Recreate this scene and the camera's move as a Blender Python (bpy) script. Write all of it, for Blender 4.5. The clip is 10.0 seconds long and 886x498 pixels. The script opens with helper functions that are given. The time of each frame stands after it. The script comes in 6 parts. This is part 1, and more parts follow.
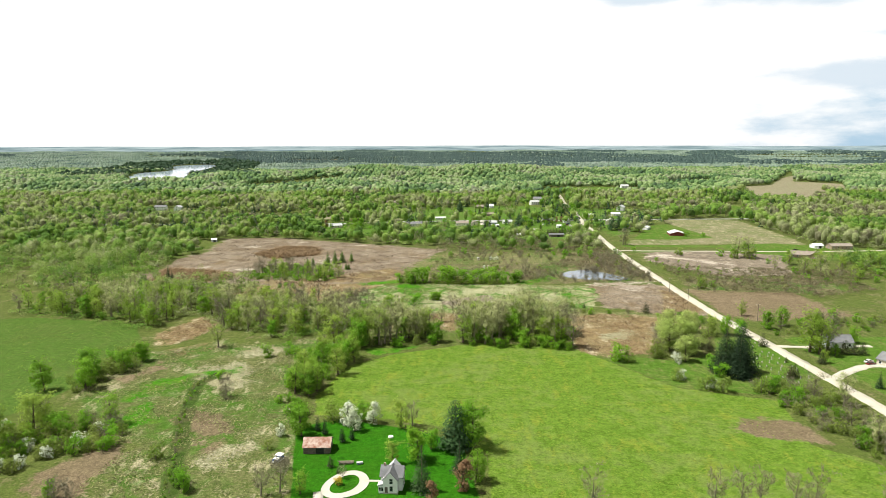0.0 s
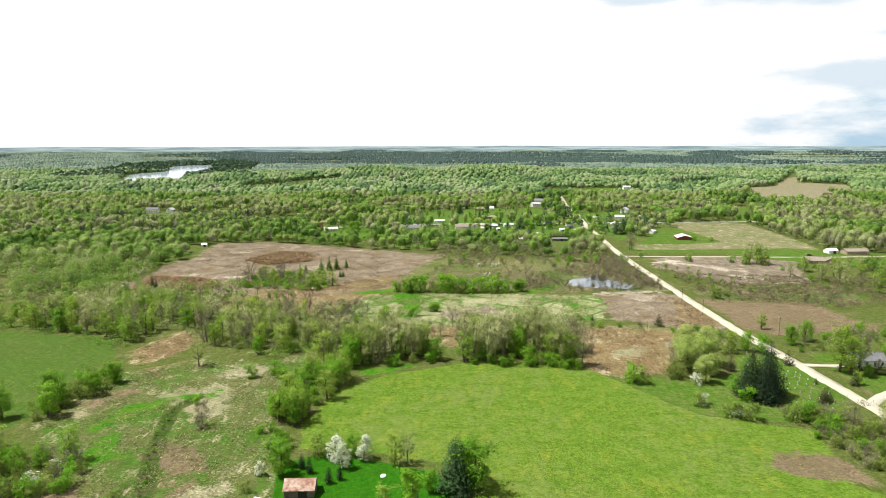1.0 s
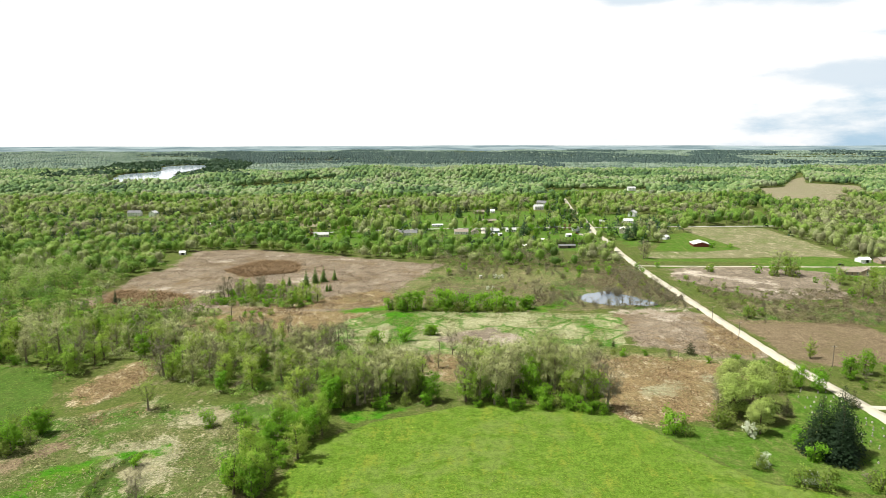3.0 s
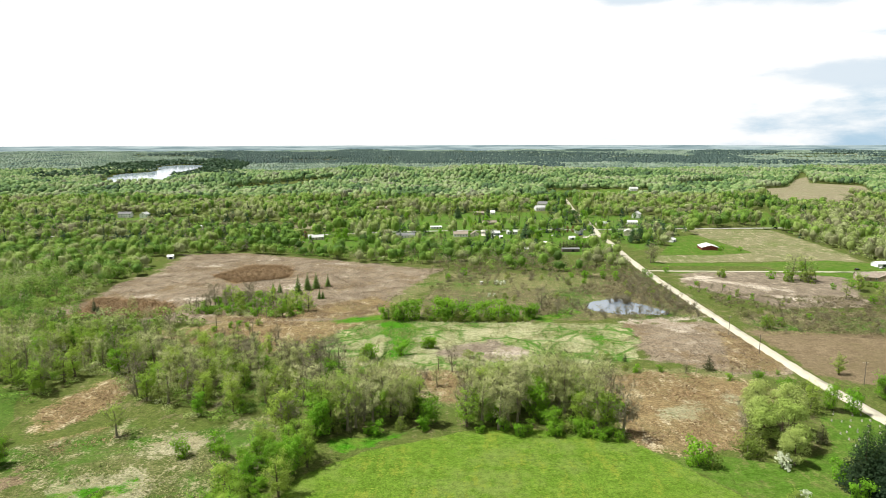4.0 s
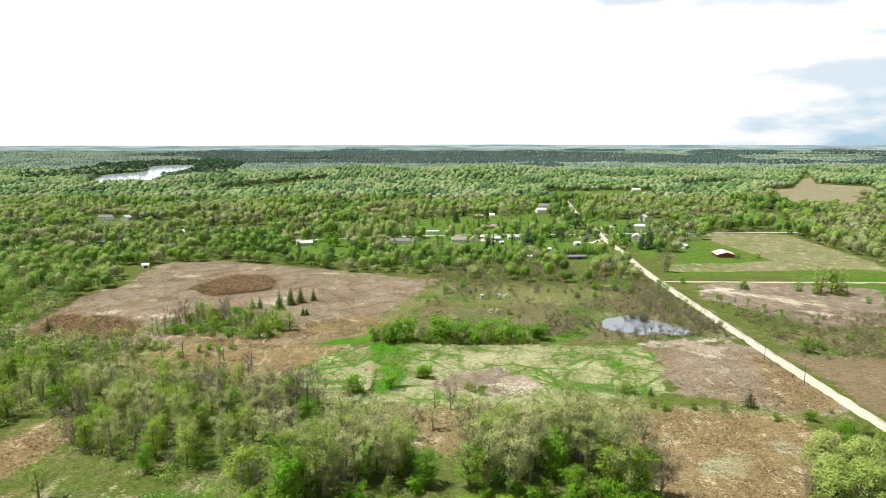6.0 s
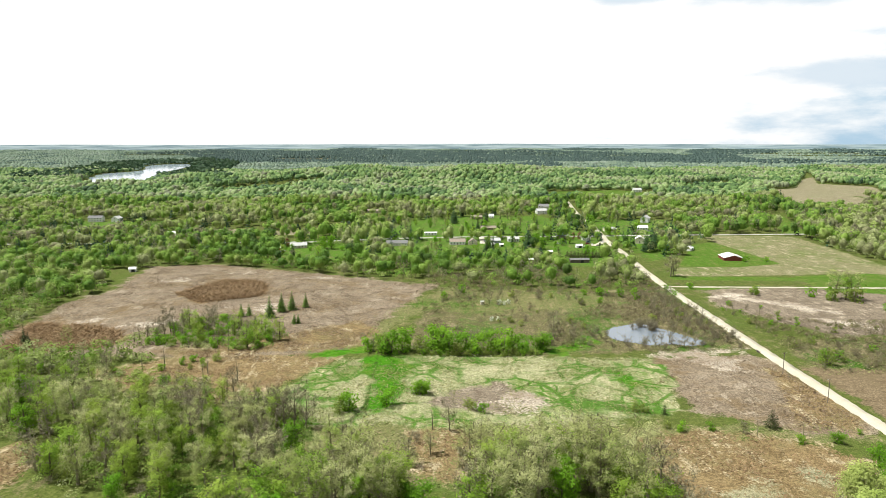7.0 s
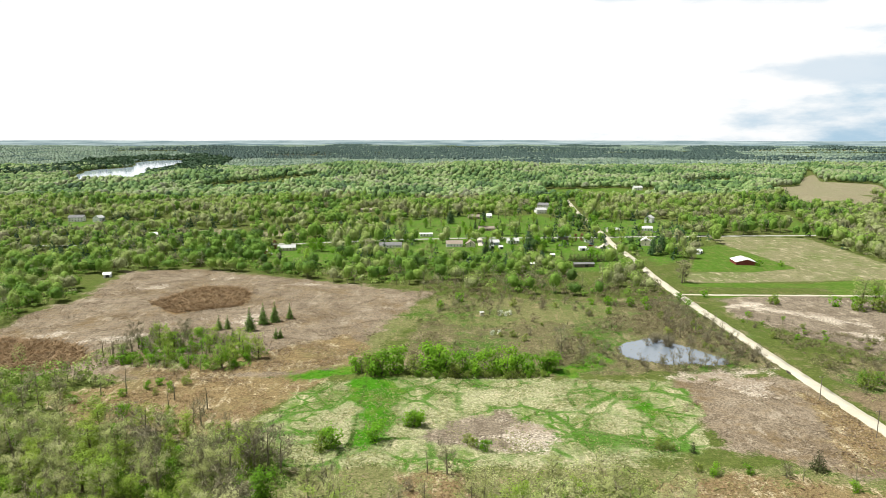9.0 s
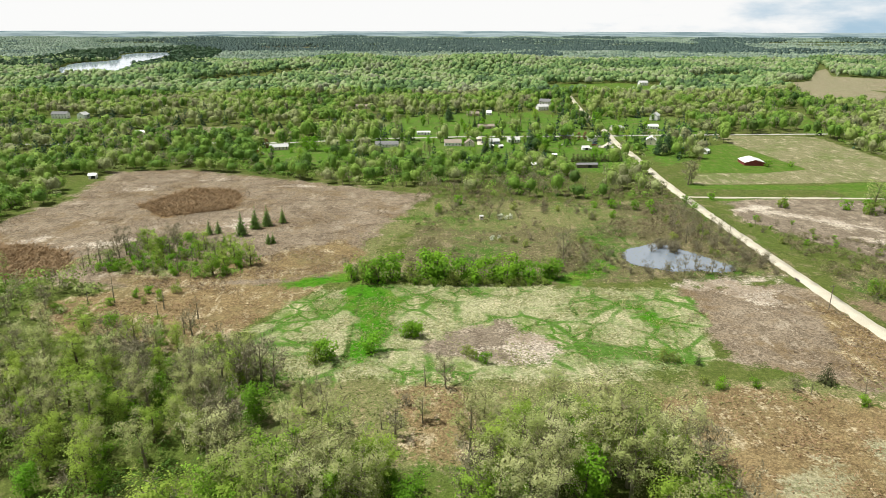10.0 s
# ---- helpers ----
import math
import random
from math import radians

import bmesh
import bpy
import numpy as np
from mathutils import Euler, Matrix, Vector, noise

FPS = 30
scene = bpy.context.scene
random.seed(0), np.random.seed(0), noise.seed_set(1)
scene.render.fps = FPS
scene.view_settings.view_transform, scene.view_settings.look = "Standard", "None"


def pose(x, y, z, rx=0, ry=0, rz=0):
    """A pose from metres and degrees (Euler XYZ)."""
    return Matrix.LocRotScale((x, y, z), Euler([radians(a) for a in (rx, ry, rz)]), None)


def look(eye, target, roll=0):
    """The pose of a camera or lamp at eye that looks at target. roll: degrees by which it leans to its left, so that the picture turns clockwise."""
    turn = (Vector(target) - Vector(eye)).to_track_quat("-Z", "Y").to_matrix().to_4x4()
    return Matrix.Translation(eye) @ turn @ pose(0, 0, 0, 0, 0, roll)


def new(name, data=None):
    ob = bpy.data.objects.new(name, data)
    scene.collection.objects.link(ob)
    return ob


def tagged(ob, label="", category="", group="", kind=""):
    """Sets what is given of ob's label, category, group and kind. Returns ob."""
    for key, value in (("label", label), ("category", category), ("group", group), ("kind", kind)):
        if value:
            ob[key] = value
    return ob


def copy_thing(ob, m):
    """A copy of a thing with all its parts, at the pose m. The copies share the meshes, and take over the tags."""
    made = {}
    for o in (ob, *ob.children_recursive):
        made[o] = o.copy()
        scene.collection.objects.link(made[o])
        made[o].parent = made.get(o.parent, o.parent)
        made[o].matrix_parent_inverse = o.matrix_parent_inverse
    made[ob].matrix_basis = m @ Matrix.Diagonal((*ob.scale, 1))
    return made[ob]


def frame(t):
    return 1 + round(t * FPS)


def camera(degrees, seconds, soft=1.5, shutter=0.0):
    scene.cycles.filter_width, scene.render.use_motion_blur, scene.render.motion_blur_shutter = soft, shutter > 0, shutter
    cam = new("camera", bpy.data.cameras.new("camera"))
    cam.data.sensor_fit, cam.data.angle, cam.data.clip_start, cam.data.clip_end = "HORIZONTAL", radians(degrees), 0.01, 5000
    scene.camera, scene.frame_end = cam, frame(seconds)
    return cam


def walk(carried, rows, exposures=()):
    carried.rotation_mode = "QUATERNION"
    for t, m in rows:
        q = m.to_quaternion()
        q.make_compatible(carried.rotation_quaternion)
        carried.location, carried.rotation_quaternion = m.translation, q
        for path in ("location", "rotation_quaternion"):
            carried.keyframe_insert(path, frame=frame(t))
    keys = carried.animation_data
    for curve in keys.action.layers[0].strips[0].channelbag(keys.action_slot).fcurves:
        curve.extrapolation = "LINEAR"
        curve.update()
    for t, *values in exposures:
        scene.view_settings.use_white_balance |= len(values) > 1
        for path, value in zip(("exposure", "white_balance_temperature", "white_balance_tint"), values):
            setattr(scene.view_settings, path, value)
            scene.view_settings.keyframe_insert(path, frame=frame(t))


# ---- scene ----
# A drone flies north, about 100 m above the ground, over a meadow and a marsh towards a village; it tilts down at the end.
cam = camera(68.06, 10.0, soft=0.52)
PATH = [
    # seconds, x, y, z, tilt down, roll, heading (degrees)
    (0.0, 0.24, 0.11, 99.63, 9.190, -0.104, -0.311),
    (0.5, 0.22, 12.68, 100.13, 9.191, -0.107, -0.275),
    (1.0, 0.20, 25.40, 100.41, 9.177, -0.110, -0.240),
    (1.5, 0.18, 38.15, 100.52, 9.186, -0.112, -0.205),
    (2.0, 0.16, 50.82, 100.51, 9.187, -0.114, -0.169),
    (2.5, 0.14, 63.33, 100.43, 9.198, -0.115, -0.130),
    (4.0, 0.11, 99.18, 100.06, 9.246, -0.112, 0.012),
    (4.5, 0.10, 110.41, 99.98, 9.231, -0.107, 0.069),
    (5.0, 0.10, 121.22, 99.94, 9.246, -0.101, 0.132),
    (5.5, 0.10, 131.59, 99.95, 9.261, -0.093, 0.200),
    (7.0, 0.11, 160.10, 100.27, 9.357, -0.054, 0.434),
    (7.5, 0.12, 168.76, 100.44, 9.388, -0.036, 0.519),
    (8.0, 0.13, 177.02, 100.61, 9.375, -0.014, 0.608),
    (8.5, 0.14, 184.91, 100.74, 9.423, 0.011, 0.697),
    (9.0, 0.15, 192.47, 100.81, 9.690, 0.040, 0.785),
    (9.1, 0.16, 193.95, 100.82, 10.587, 0.046, 0.803),
    (9.2, 0.16, 195.41, 100.81, 11.514, 0.053, 0.821),
    (9.3, 0.16, 196.86, 100.81, 12.435, 0.059, 0.838),
    (9.4, 0.17, 198.30, 100.80, 13.373, 0.066, 0.855),
    (9.5, 0.17, 199.73, 100.78, 14.276, 0.073, 0.872),
    (9.6, 0.17, 201.15, 100.75, 15.181, 0.080, 0.889),
    (9.7, 0.18, 202.56, 100.72, 16.050, 0.087, 0.906),
    (9.8, 0.18, 203.96, 100.69, 16.958, 0.094, 0.923),
    (9.9, 0.19, 205.35, 100.64, 17.901, 0.102, 0.939),
    (10.0, 0.19, 206.73, 100.59, 18.632, 0.109, 0.955),
]
walk(cam, [(t, pose(x, y, z, 90 - tilt, -roll, -turn)) for t, x, y, z, tilt, roll, turn in PATH], [(0.0, 0.79), (8.8, 0.76), (10.0, 0.64)])

# ---- light ----
SUN_TURN, SUN_UP = -84.0, 62.0      # degrees west of north, degrees above the horizon
scene.view_settings.exposure = 0.79

sun_way = Vector((math.sin(radians(SUN_TURN)) * math.cos(radians(SUN_UP)),
                  math.cos(radians(SUN_TURN)) * math.cos(radians(SUN_UP)), math.sin(radians(SUN_UP))))
sun = new("sun", bpy.data.lights.new("sun", "SUN"))
sun.data.energy, sun.data.angle, sun.data.color = 5.0, radians(0.6), (0.975, 0.97, 0.89)
sun.matrix_world = look((0, 0, 500), Vector((0, 0, 500)) - sun_way)


def node(tree, kind, settings=None, **inputs):
    """A node with its settings; inputs are values or sockets, and n0, n1 ... name inputs by number."""
    made = tree.nodes.new(kind)
    for key, value in (settings or {}).items():
        if key == "operation":
            made.operation = value
        elif key == "use_clamp":
            made.use_clamp = value
        elif key == "data_type":
            made.data_type = value
        elif key == "blend_type":
            made.blend_type = value
        elif key == "interpolation_type":
            made.interpolation_type = value
        elif key == "attribute_name":
            made.attribute_name = value
    for key, value in inputs.items():
        slot = made.inputs[int(key[1:])] if key[0] == "n" and key[1:].isdigit() else made.inputs[key.replace("_", " ")]
        if isinstance(value, bpy.types.NodeSocket):
            tree.links.new(value, slot)
        else:
            slot.default_value = value
    return made


def calc(tree, operation, a, b=0.0, c=0.0, clamp=False):
    return node(tree, "ShaderNodeMath", {"operation": operation, "use_clamp": clamp}, n0=a, n1=b, n2=c).outputs[0]


def rgba(c):
    return (c[0], c[1], c[2], 1.0)


def blend(tree, factor, a, b, how="MIX"):
    made = node(tree, "ShaderNodeMix", {"data_type": "RGBA", "blend_type": how}, n0=factor)
    for slot, value in ((6, a), (7, b)):
        if isinstance(value, bpy.types.NodeSocket):
            tree.links.new(value, made.inputs[slot])
        else:
            made.inputs[slot].default_value = rgba(value)
    return made.outputs[2]


def step(tree, value, low, high):
    return node(tree, "ShaderNodeMapRange", {"interpolation_type": "SMOOTHSTEP"}, Value=value, From_Min=low, From_Max=high).outputs[0]


def cloud(tree, vector, scale, detail=4.0, rough=0.55):
    return node(tree, "ShaderNodeTexNoise", None, Vector=vector, Scale=scale, Detail=detail, Roughness=rough).outputs[0]


# The sky: clear air behind broken bright cloud, dimmer overhead, with blue-grey cloud to the north-east.
world = bpy.data.worlds.new("sky")
scene.world = world
world.use_nodes = True
wt = world.node_tree
wt.nodes.clear()
air = node(wt, "ShaderNodeTexSky")
air.sky_type, air.sun_disc = "NISHITA", False
air.sun_elevation, air.sun_rotation = radians(SUN_UP), radians(SUN_TURN)
air.air_density, air.dust_density = 1.2, 2.5
where = node(wt, "ShaderNodeTexCoord").outputs["Generated"]
xyz = node(wt, "ShaderNodeSeparateXYZ", None, Vector=where)
flat = node(wt, "ShaderNodeMapping", None, Vector=where, Scale=(1.0, 1.0, 3.4)).outputs[0]
puffs = cloud(wt, flat, 7.0, 7.0, 0.58)
veil = cloud(wt, flat, 2.2, 3.0, 0.5)
sunward = node(wt, "ShaderNodeVectorMath", {"operation": "DOT_PRODUCT"}, n0=where, n1=tuple(sun_way)).outputs["Value"]
cover = calc(wt, "ADD", calc(wt, "MULTIPLY_ADD", sunward, 2.3, 1.45), calc(wt, "ADD", calc(wt, "MULTIPLY", puffs, 1.5), calc(wt, "MULTIPLY", veil, 0.8)))
cover = step(wt, cover, 1.92, 2.45)
clear = node(wt, "ShaderNodeVectorMath", {"operation": "SCALE"}, n0=air.outputs[0], Scale=0.075).outputs[0]
grey = blend(wt, 0.85, clear, (0.30, 0.425, 0.53))
shade = calc(wt, "MULTIPLY_ADD", step(wt, xyz.outputs["Z"], 0.22, 0.65), -0.44, 0.62)      # cloud overhead made greyer, to lower the fill light
lit = node(wt, "ShaderNodeVectorMath", {"operation": "SCALE"}, n0=(1.0, 1.0, 0.99), Scale=shade).outputs[0]
sky = blend(wt, cover, grey, lit)
for way, long, high in (((0.470, 0.862, 0.193), 5.2, 34.0), ((0.275, 0.940, 0.205), 11.0, 40.0), ((0.520, 0.850, 0.085), 8.0, 38.0)):      # grey cloud bases in the north-east
    off = node(wt, "ShaderNodeVectorMath", {"operation": "SUBTRACT"}, n0=where, n1=way).outputs[0]
    off = node(wt, "ShaderNodeVectorMath", {"operation": "MULTIPLY"}, n0=off, n1=(long, long, high)).outputs[0]
    span = node(wt, "ShaderNodeVectorMath", {"operation": "LENGTH"}, n0=off).outputs["Value"]
    base = step(wt, calc(wt, "ADD", span, calc(wt, "MULTIPLY", puffs, 1.6)), 1.75, 1.25)
    sky = blend(wt, calc(wt, "MULTIPLY", base, 0.85), sky, (0.40, 0.465, 0.52))
back = node(wt, "ShaderNodeBackground", None, Color=sky, Strength=1.0)
wt.links.new(back.outputs[0], node(wt, "ShaderNodeOutputWorld").inputs[0])

# ---- materials ----
def material(name, rough=0.85):
    m = bpy.data.materials.new(name)
    m.use_nodes = True
    bsdf = m.node_tree.nodes["Principled BSDF"]
    bsdf.inputs["Roughness"].default_value = rough
    bsdf.inputs["Specular IOR Level"].default_value = 0.3
    return m, m.node_tree, bsdf


def place_of(tree, scale=(1, 1, 1)):
    position = node(tree, "ShaderNodeNewGeometry").outputs["Position"]
    return node(tree, "ShaderNodeVectorMath", {"operation": "MULTIPLY"}, n0=position, n1=scale).outputs[0]


def bumped(tree, bsdf, height, distance, strength=0.6):
    bump = node(tree, "ShaderNodeBump", None, Strength=strength, Distance=distance, Height=height)
    tree.links.new(bump.outputs[0], bsdf.inputs["Normal"])


def worn(name, colour, other, rough=0.8, grain=3.0, patch=0.4, bump=0.02, metal=0.0, random_tint=0.0):
    """A surface with grain and larger stains between two colours."""
    m, tree, bsdf = material(name, rough)
    p = place_of(tree)
    mixed = calc(tree, "ADD", calc(tree, "MULTIPLY", cloud(tree, p, grain, 5), 0.5), calc(tree, "MULTIPLY", cloud(tree, p, patch, 3), 0.5))
    colour = blend(tree, step(tree, mixed, 0.35, 0.65), colour, other)
    if random_tint:
        lottery = node(tree, "ShaderNodeObjectInfo").outputs["Random"]
        colour = blend(tree, calc(tree, "MULTIPLY", lottery, random_tint), colour, other)
    tree.links.new(colour, bsdf.inputs["Base Color"])
    bsdf.inputs["Metallic"].default_value = metal
    bumped(tree, bsdf, mixed, bump)
    return m


def foliage(name, dark, light, tint, through_light=0.48, source="object", rough=0.7, kinds=()):
    """Leaf sprays: three colours mixed by tree and by leaf, or a row of kinds of tree; light comes through the leaves and the gaps between them."""
    m, tree, bsdf = material(name, rough)
    bsdf.inputs["Specular IOR Level"].default_value = 0.15
    if source == "object":
        lottery = node(tree, "ShaderNodeObjectInfo").outputs["Random"]
    else:
        lottery = node(tree, "ShaderNodeAttribute", {"attribute_name": "tint"}).outputs["Fac"]
    leaf = node(tree, "ShaderNodeNewGeometry").outputs["Random Per Island"]
    stand = cloud(tree, place_of(tree), 0.012, 2)
    per_leaf = 0.22 if source == "object" else 0.12
    if kinds:
        wide_stand = cloud(tree, place_of(tree, (1.0, 0.7, 1.0)), 0.009, 4, 0.65)
        pick = calc(tree, "ADD", calc(tree, "MULTIPLY", lottery, 0.40), calc(tree, "MULTIPLY", step(tree, wide_stand, 0.38, 0.62), 0.60))
        base = kinds[0]
        for i, kind in enumerate(kinds[1:], 1):
            base = blend(tree, step(tree, pick, (i - 0.25) / len(kinds), (i + 0.25) / len(kinds)), base, kind)
        base = blend(tree, calc(tree, "MULTIPLY", leaf, 0.25), base, light)
    else:
        base = blend(tree, calc(tree, "ADD", calc(tree, "MULTIPLY", leaf, per_leaf), calc(tree, "MULTIPLY", lottery, 1.0 - per_leaf)), dark, light)
        odd = calc(tree, "FRACT", calc(tree, "MULTIPLY", lottery, 7.31))
        odd = calc(tree, "ADD", calc(tree, "MULTIPLY", odd, 0.6), calc(tree, "MULTIPLY", step(tree, stand, 0.35, 0.65), 0.4))
        base = blend(tree, step(tree, odd, 0.35, 0.95), base, tint)
    clumps = calc(tree, "ADD", calc(tree, "MULTIPLY", cloud(tree, place_of(tree), 0.9, 3, 0.65), 0.6), calc(tree, "MULTIPLY", cloud(tree, place_of(tree), 0.22, 2), 0.4))
    low, high = (0.72, 1.28) if source == "object" else (0.55, 1.5)
    base = blend(tree, 1.0, base, node(tree, "ShaderNodeMapRange", None, Value=clumps, From_Min=0.33, From_Max=0.67, To_Min=low, To_Max=high).outputs[0], "MULTIPLY")
    tree.links.new(base, bsdf.inputs["Base Color"])
    out = tree.nodes["Material Output"]
    glow = node(tree, "ShaderNodeBsdfTranslucent", None, Color=base)
    both = node(tree, "ShaderNodeMixShader", None, n0=through_light, n1=bsdf.outputs[0], n2=glow.outputs[0])
    gaps = node(tree, "ShaderNodeMixShader", None, n0=0.06 if source == "object" else 0.04, n1=both.outputs[0], n2=node(tree, "ShaderNodeBsdfTransparent").outputs[0])
    tree.links.new(gaps.outputs[0], out.inputs[0])
    return m


BARK = worn("bark", (0.062, 0.046, 0.028), (0.12, 0.095, 0.062), 0.9, 6, 0.8, 0.03)
BARK_GREY = worn("grey bark", (0.125, 0.112, 0.066), (0.235, 0.212, 0.142), 0.9, 6, 0.8, 0.03)
LEAF = {
    "green": foliage("fresh leaves", (0.100, 0.225, 0.014), (0.215, 0.40, 0.028), (0.155, 0.35, 0.02), 0.5),
    "yellow": foliage("young leaves", (0.185, 0.295, 0.030), (0.325, 0.425, 0.072), (0.205, 0.365, 0.034), 0.5),
    "hazy": foliage("opening buds", (0.29, 0.318, 0.108), (0.50, 0.515, 0.262), (0.245, 0.335, 0.058), 0.5),
    "willow": foliage("pale willow leaves", (0.32, 0.38, 0.11), (0.50, 0.53, 0.22), (0.30, 0.42, 0.08), 0.45),
    "bare": foliage("brown twigs", (0.235, 0.215, 0.115), (0.395, 0.368, 0.235), (0.27, 0.275, 0.115), 0.4),
    "shrub": foliage("brown shrub twigs", (0.115, 0.098, 0.062), (0.20, 0.172, 0.115), (0.155, 0.155, 0.07), 0.3),
    "white": foliage("white blossom", (0.42, 0.46, 0.31), (0.66, 0.68, 0.56), (0.52, 0.56, 0.42), 0.3),
    "conifer": foliage("dark needles", (0.014, 0.036, 0.010), (0.036, 0.070, 0.020), (0.026, 0.055, 0.017), 0.12),
    "spruce": foliage("near-black spruce needles", (0.007, 0.020, 0.006), (0.020, 0.040, 0.012), (0.014, 0.030, 0.010), 0.08),
    "cedar": foliage("brownish cedar needles", (0.026, 0.038, 0.012), (0.058, 0.070, 0.022), (0.050, 0.050, 0.018), 0.15),
    "pine": foliage("green pine needles", (0.026, 0.062, 0.020), (0.065, 0.120, 0.038), (0.045, 0.095, 0.030), 0.2),
    "conifer_light": foliage("soft green needles", (0.075, 0.145, 0.026), (0.14, 0.225, 0.045), (0.10, 0.185, 0.034), 0.35),
    "red": foliage("brownish red leaves", (0.16, 0.088, 0.045), (0.25, 0.150, 0.080), (0.20, 0.115, 0.06), 0.3),
    "olive": foliage("olive shrub leaves", (0.130, 0.190, 0.030), (0.260, 0.310, 0.072), (0.185, 0.265, 0.042)),
    "gold": foliage("yellow blossom", (0.35, 0.26, 0.02), (0.55, 0.42, 0.04), (0.45, 0.35, 0.03), 0.3),
}
WOODS = foliage("far leaves", (0.085, 0.165, 0.030), (0.27, 0.385, 0.080), (0.32, 0.38, 0.135), 0.42, "tint", kinds=[(0.045, 0.100, 0.022), (0.090, 0.190, 0.028), (0.140, 0.255, 0.036), (0.200, 0.300, 0.058), (0.255, 0.315, 0.100), (0.300, 0.325, 0.160), (0.205, 0.195, 0.120)])
WOODS_DARK = foliage("far needles", (0.022, 0.05, 0.024), (0.05, 0.09, 0.038), (0.04, 0.08, 0.042), 0.2, "tint")
# Far leaves: distance haze is mixed into these paler, bluer base colours.
WOODS_FAR_HAZE = foliage("distant hazed woods", (0.205, 0.285, 0.220), (0.285, 0.365, 0.285), (0.33, 0.385, 0.325), 0.4, "tint", kinds=[(0.11, 0.165, 0.15), (0.175, 0.25, 0.195), (0.225, 0.30, 0.22), (0.27, 0.345, 0.26), (0.30, 0.36, 0.31)])
# The same far woods darkened: cloud shadow and bluish haze put into the colour.
WOODS_FAR_SHADED = foliage("distant shaded woods", (0.055, 0.092, 0.084), (0.080, 0.125, 0.108), (0.072, 0.112, 0.104), 0.3, "tint")
# Leaf colours greyed and blued, so that light haze is part of the tone.
WOODS_MID_HAZE = foliage("hazed middle distance leaves", (0.070, 0.155, 0.058), (0.235, 0.350, 0.130), (0.315, 0.36, 0.205), 0.3, "tint", kinds=[(0.042, 0.080, 0.044), (0.075, 0.145, 0.052), (0.125, 0.215, 0.070), (0.185, 0.275, 0.095), (0.240, 0.315, 0.130), (0.285, 0.330, 0.180), (0.185, 0.195, 0.135)])
WOODS_BARE = foliage("far twigs", (0.155, 0.150, 0.085), (0.245, 0.235, 0.145), (0.185, 0.215, 0.085), 0.4, "tint")
THICKET = foliage("brown thicket twigs", (0.125, 0.102, 0.060), (0.225, 0.188, 0.115), (0.145, 0.150, 0.060), 0.3, "tint")
REED = foliage("dry reeds", (0.175, 0.115, 0.06), (0.29, 0.205, 0.12), (0.225, 0.15, 0.08), 0.2, "tint")
REED_PALE = foliage("pale reeds", (0.13, 0.095, 0.065), (0.27, 0.215, 0.155), (0.19, 0.14, 0.095), 0.2, "tint")
TUFT_GREEN = foliage("meadow grass tufts", (0.10, 0.165, 0.020), (0.16, 0.225, 0.035), (0.20, 0.225, 0.035), 0.45, "tint")
TUFT = foliage("grass tufts", (0.10, 0.14, 0.03), (0.30, 0.27, 0.14), (0.20, 0.20, 0.08), 0.2, "tint")
GRAVEL = worn("pale gravel", (0.44, 0.405, 0.325), (0.35, 0.32, 0.255), 0.95, 2.5, 0.12, 0.02)
ASPHALT = worn("old asphalt", (0.27, 0.26, 0.24), (0.36, 0.345, 0.32), 0.9, 2, 0.1, 0.01)
CONCRETE = worn("pale concrete", (0.44, 0.41, 0.34), (0.36, 0.33, 0.28), 0.9, 2, 0.2, 0.005)
WHITE = worn("white siding", (0.80, 0.80, 0.78), (0.70, 0.70, 0.68), 0.6, 4, 0.5, 0.004)
CREAM = worn("cream siding", (0.62, 0.57, 0.46), (0.55, 0.50, 0.41), 0.6, 4, 0.5, 0.004)
TAN = worn("tan brick", (0.34, 0.26, 0.19), (0.27, 0.20, 0.15), 0.8, 6, 0.5, 0.004)
BLUE = worn("blue-grey siding", (0.30, 0.36, 0.42), (0.26, 0.31, 0.37), 0.6, 4, 0.5, 0.004)
BARN_RED = worn("barn red boards", (0.19, 0.04, 0.032), (0.14, 0.034, 0.028), 0.8, 3, 0.6, 0.01)
OLD_WOOD = worn("weathered boards", (0.105, 0.085, 0.07), (0.17, 0.145, 0.12), 0.9, 3, 0.6, 0.02)
SHINGLE = worn("grey shingles", (0.12, 0.12, 0.125), (0.18, 0.18, 0.185), 0.9, 5, 0.5, 0.01)
SHINGLE_TAN = worn("brown shingles", (0.20, 0.16, 0.13), (0.27, 0.23, 0.19), 0.9, 5, 0.5, 0.01)
SHINGLE_PALE = worn("light grey shingles", (0.36, 0.36, 0.36), (0.46, 0.46, 0.46), 0.9, 5, 0.5, 0.01)
TIN_WHITE = worn("white metal roofing", (0.78, 0.78, 0.76), (0.68, 0.68, 0.66), 0.4, 3, 0.4, 0.004)
RUST = worn("rusty metal roofing", (0.20, 0.075, 0.042), (0.40, 0.32, 0.27), 0.7, 0.9, 0.35, 0.01, 0.2)
DARK_METAL = worn("dark metal", (0.03, 0.03, 0.032), (0.05, 0.05, 0.05), 0.5, 4, 0.5, 0.002, 0.5)
RUBBER = worn("black rubber", (0.02, 0.02, 0.02), (0.03, 0.03, 0.03), 0.9, 5, 1, 0.002)
STONE = worn("grey headstone", (0.42, 0.40, 0.35), (0.28, 0.265, 0.23), 0.8, 5, 1, 0.01, 0.0, 0.8)


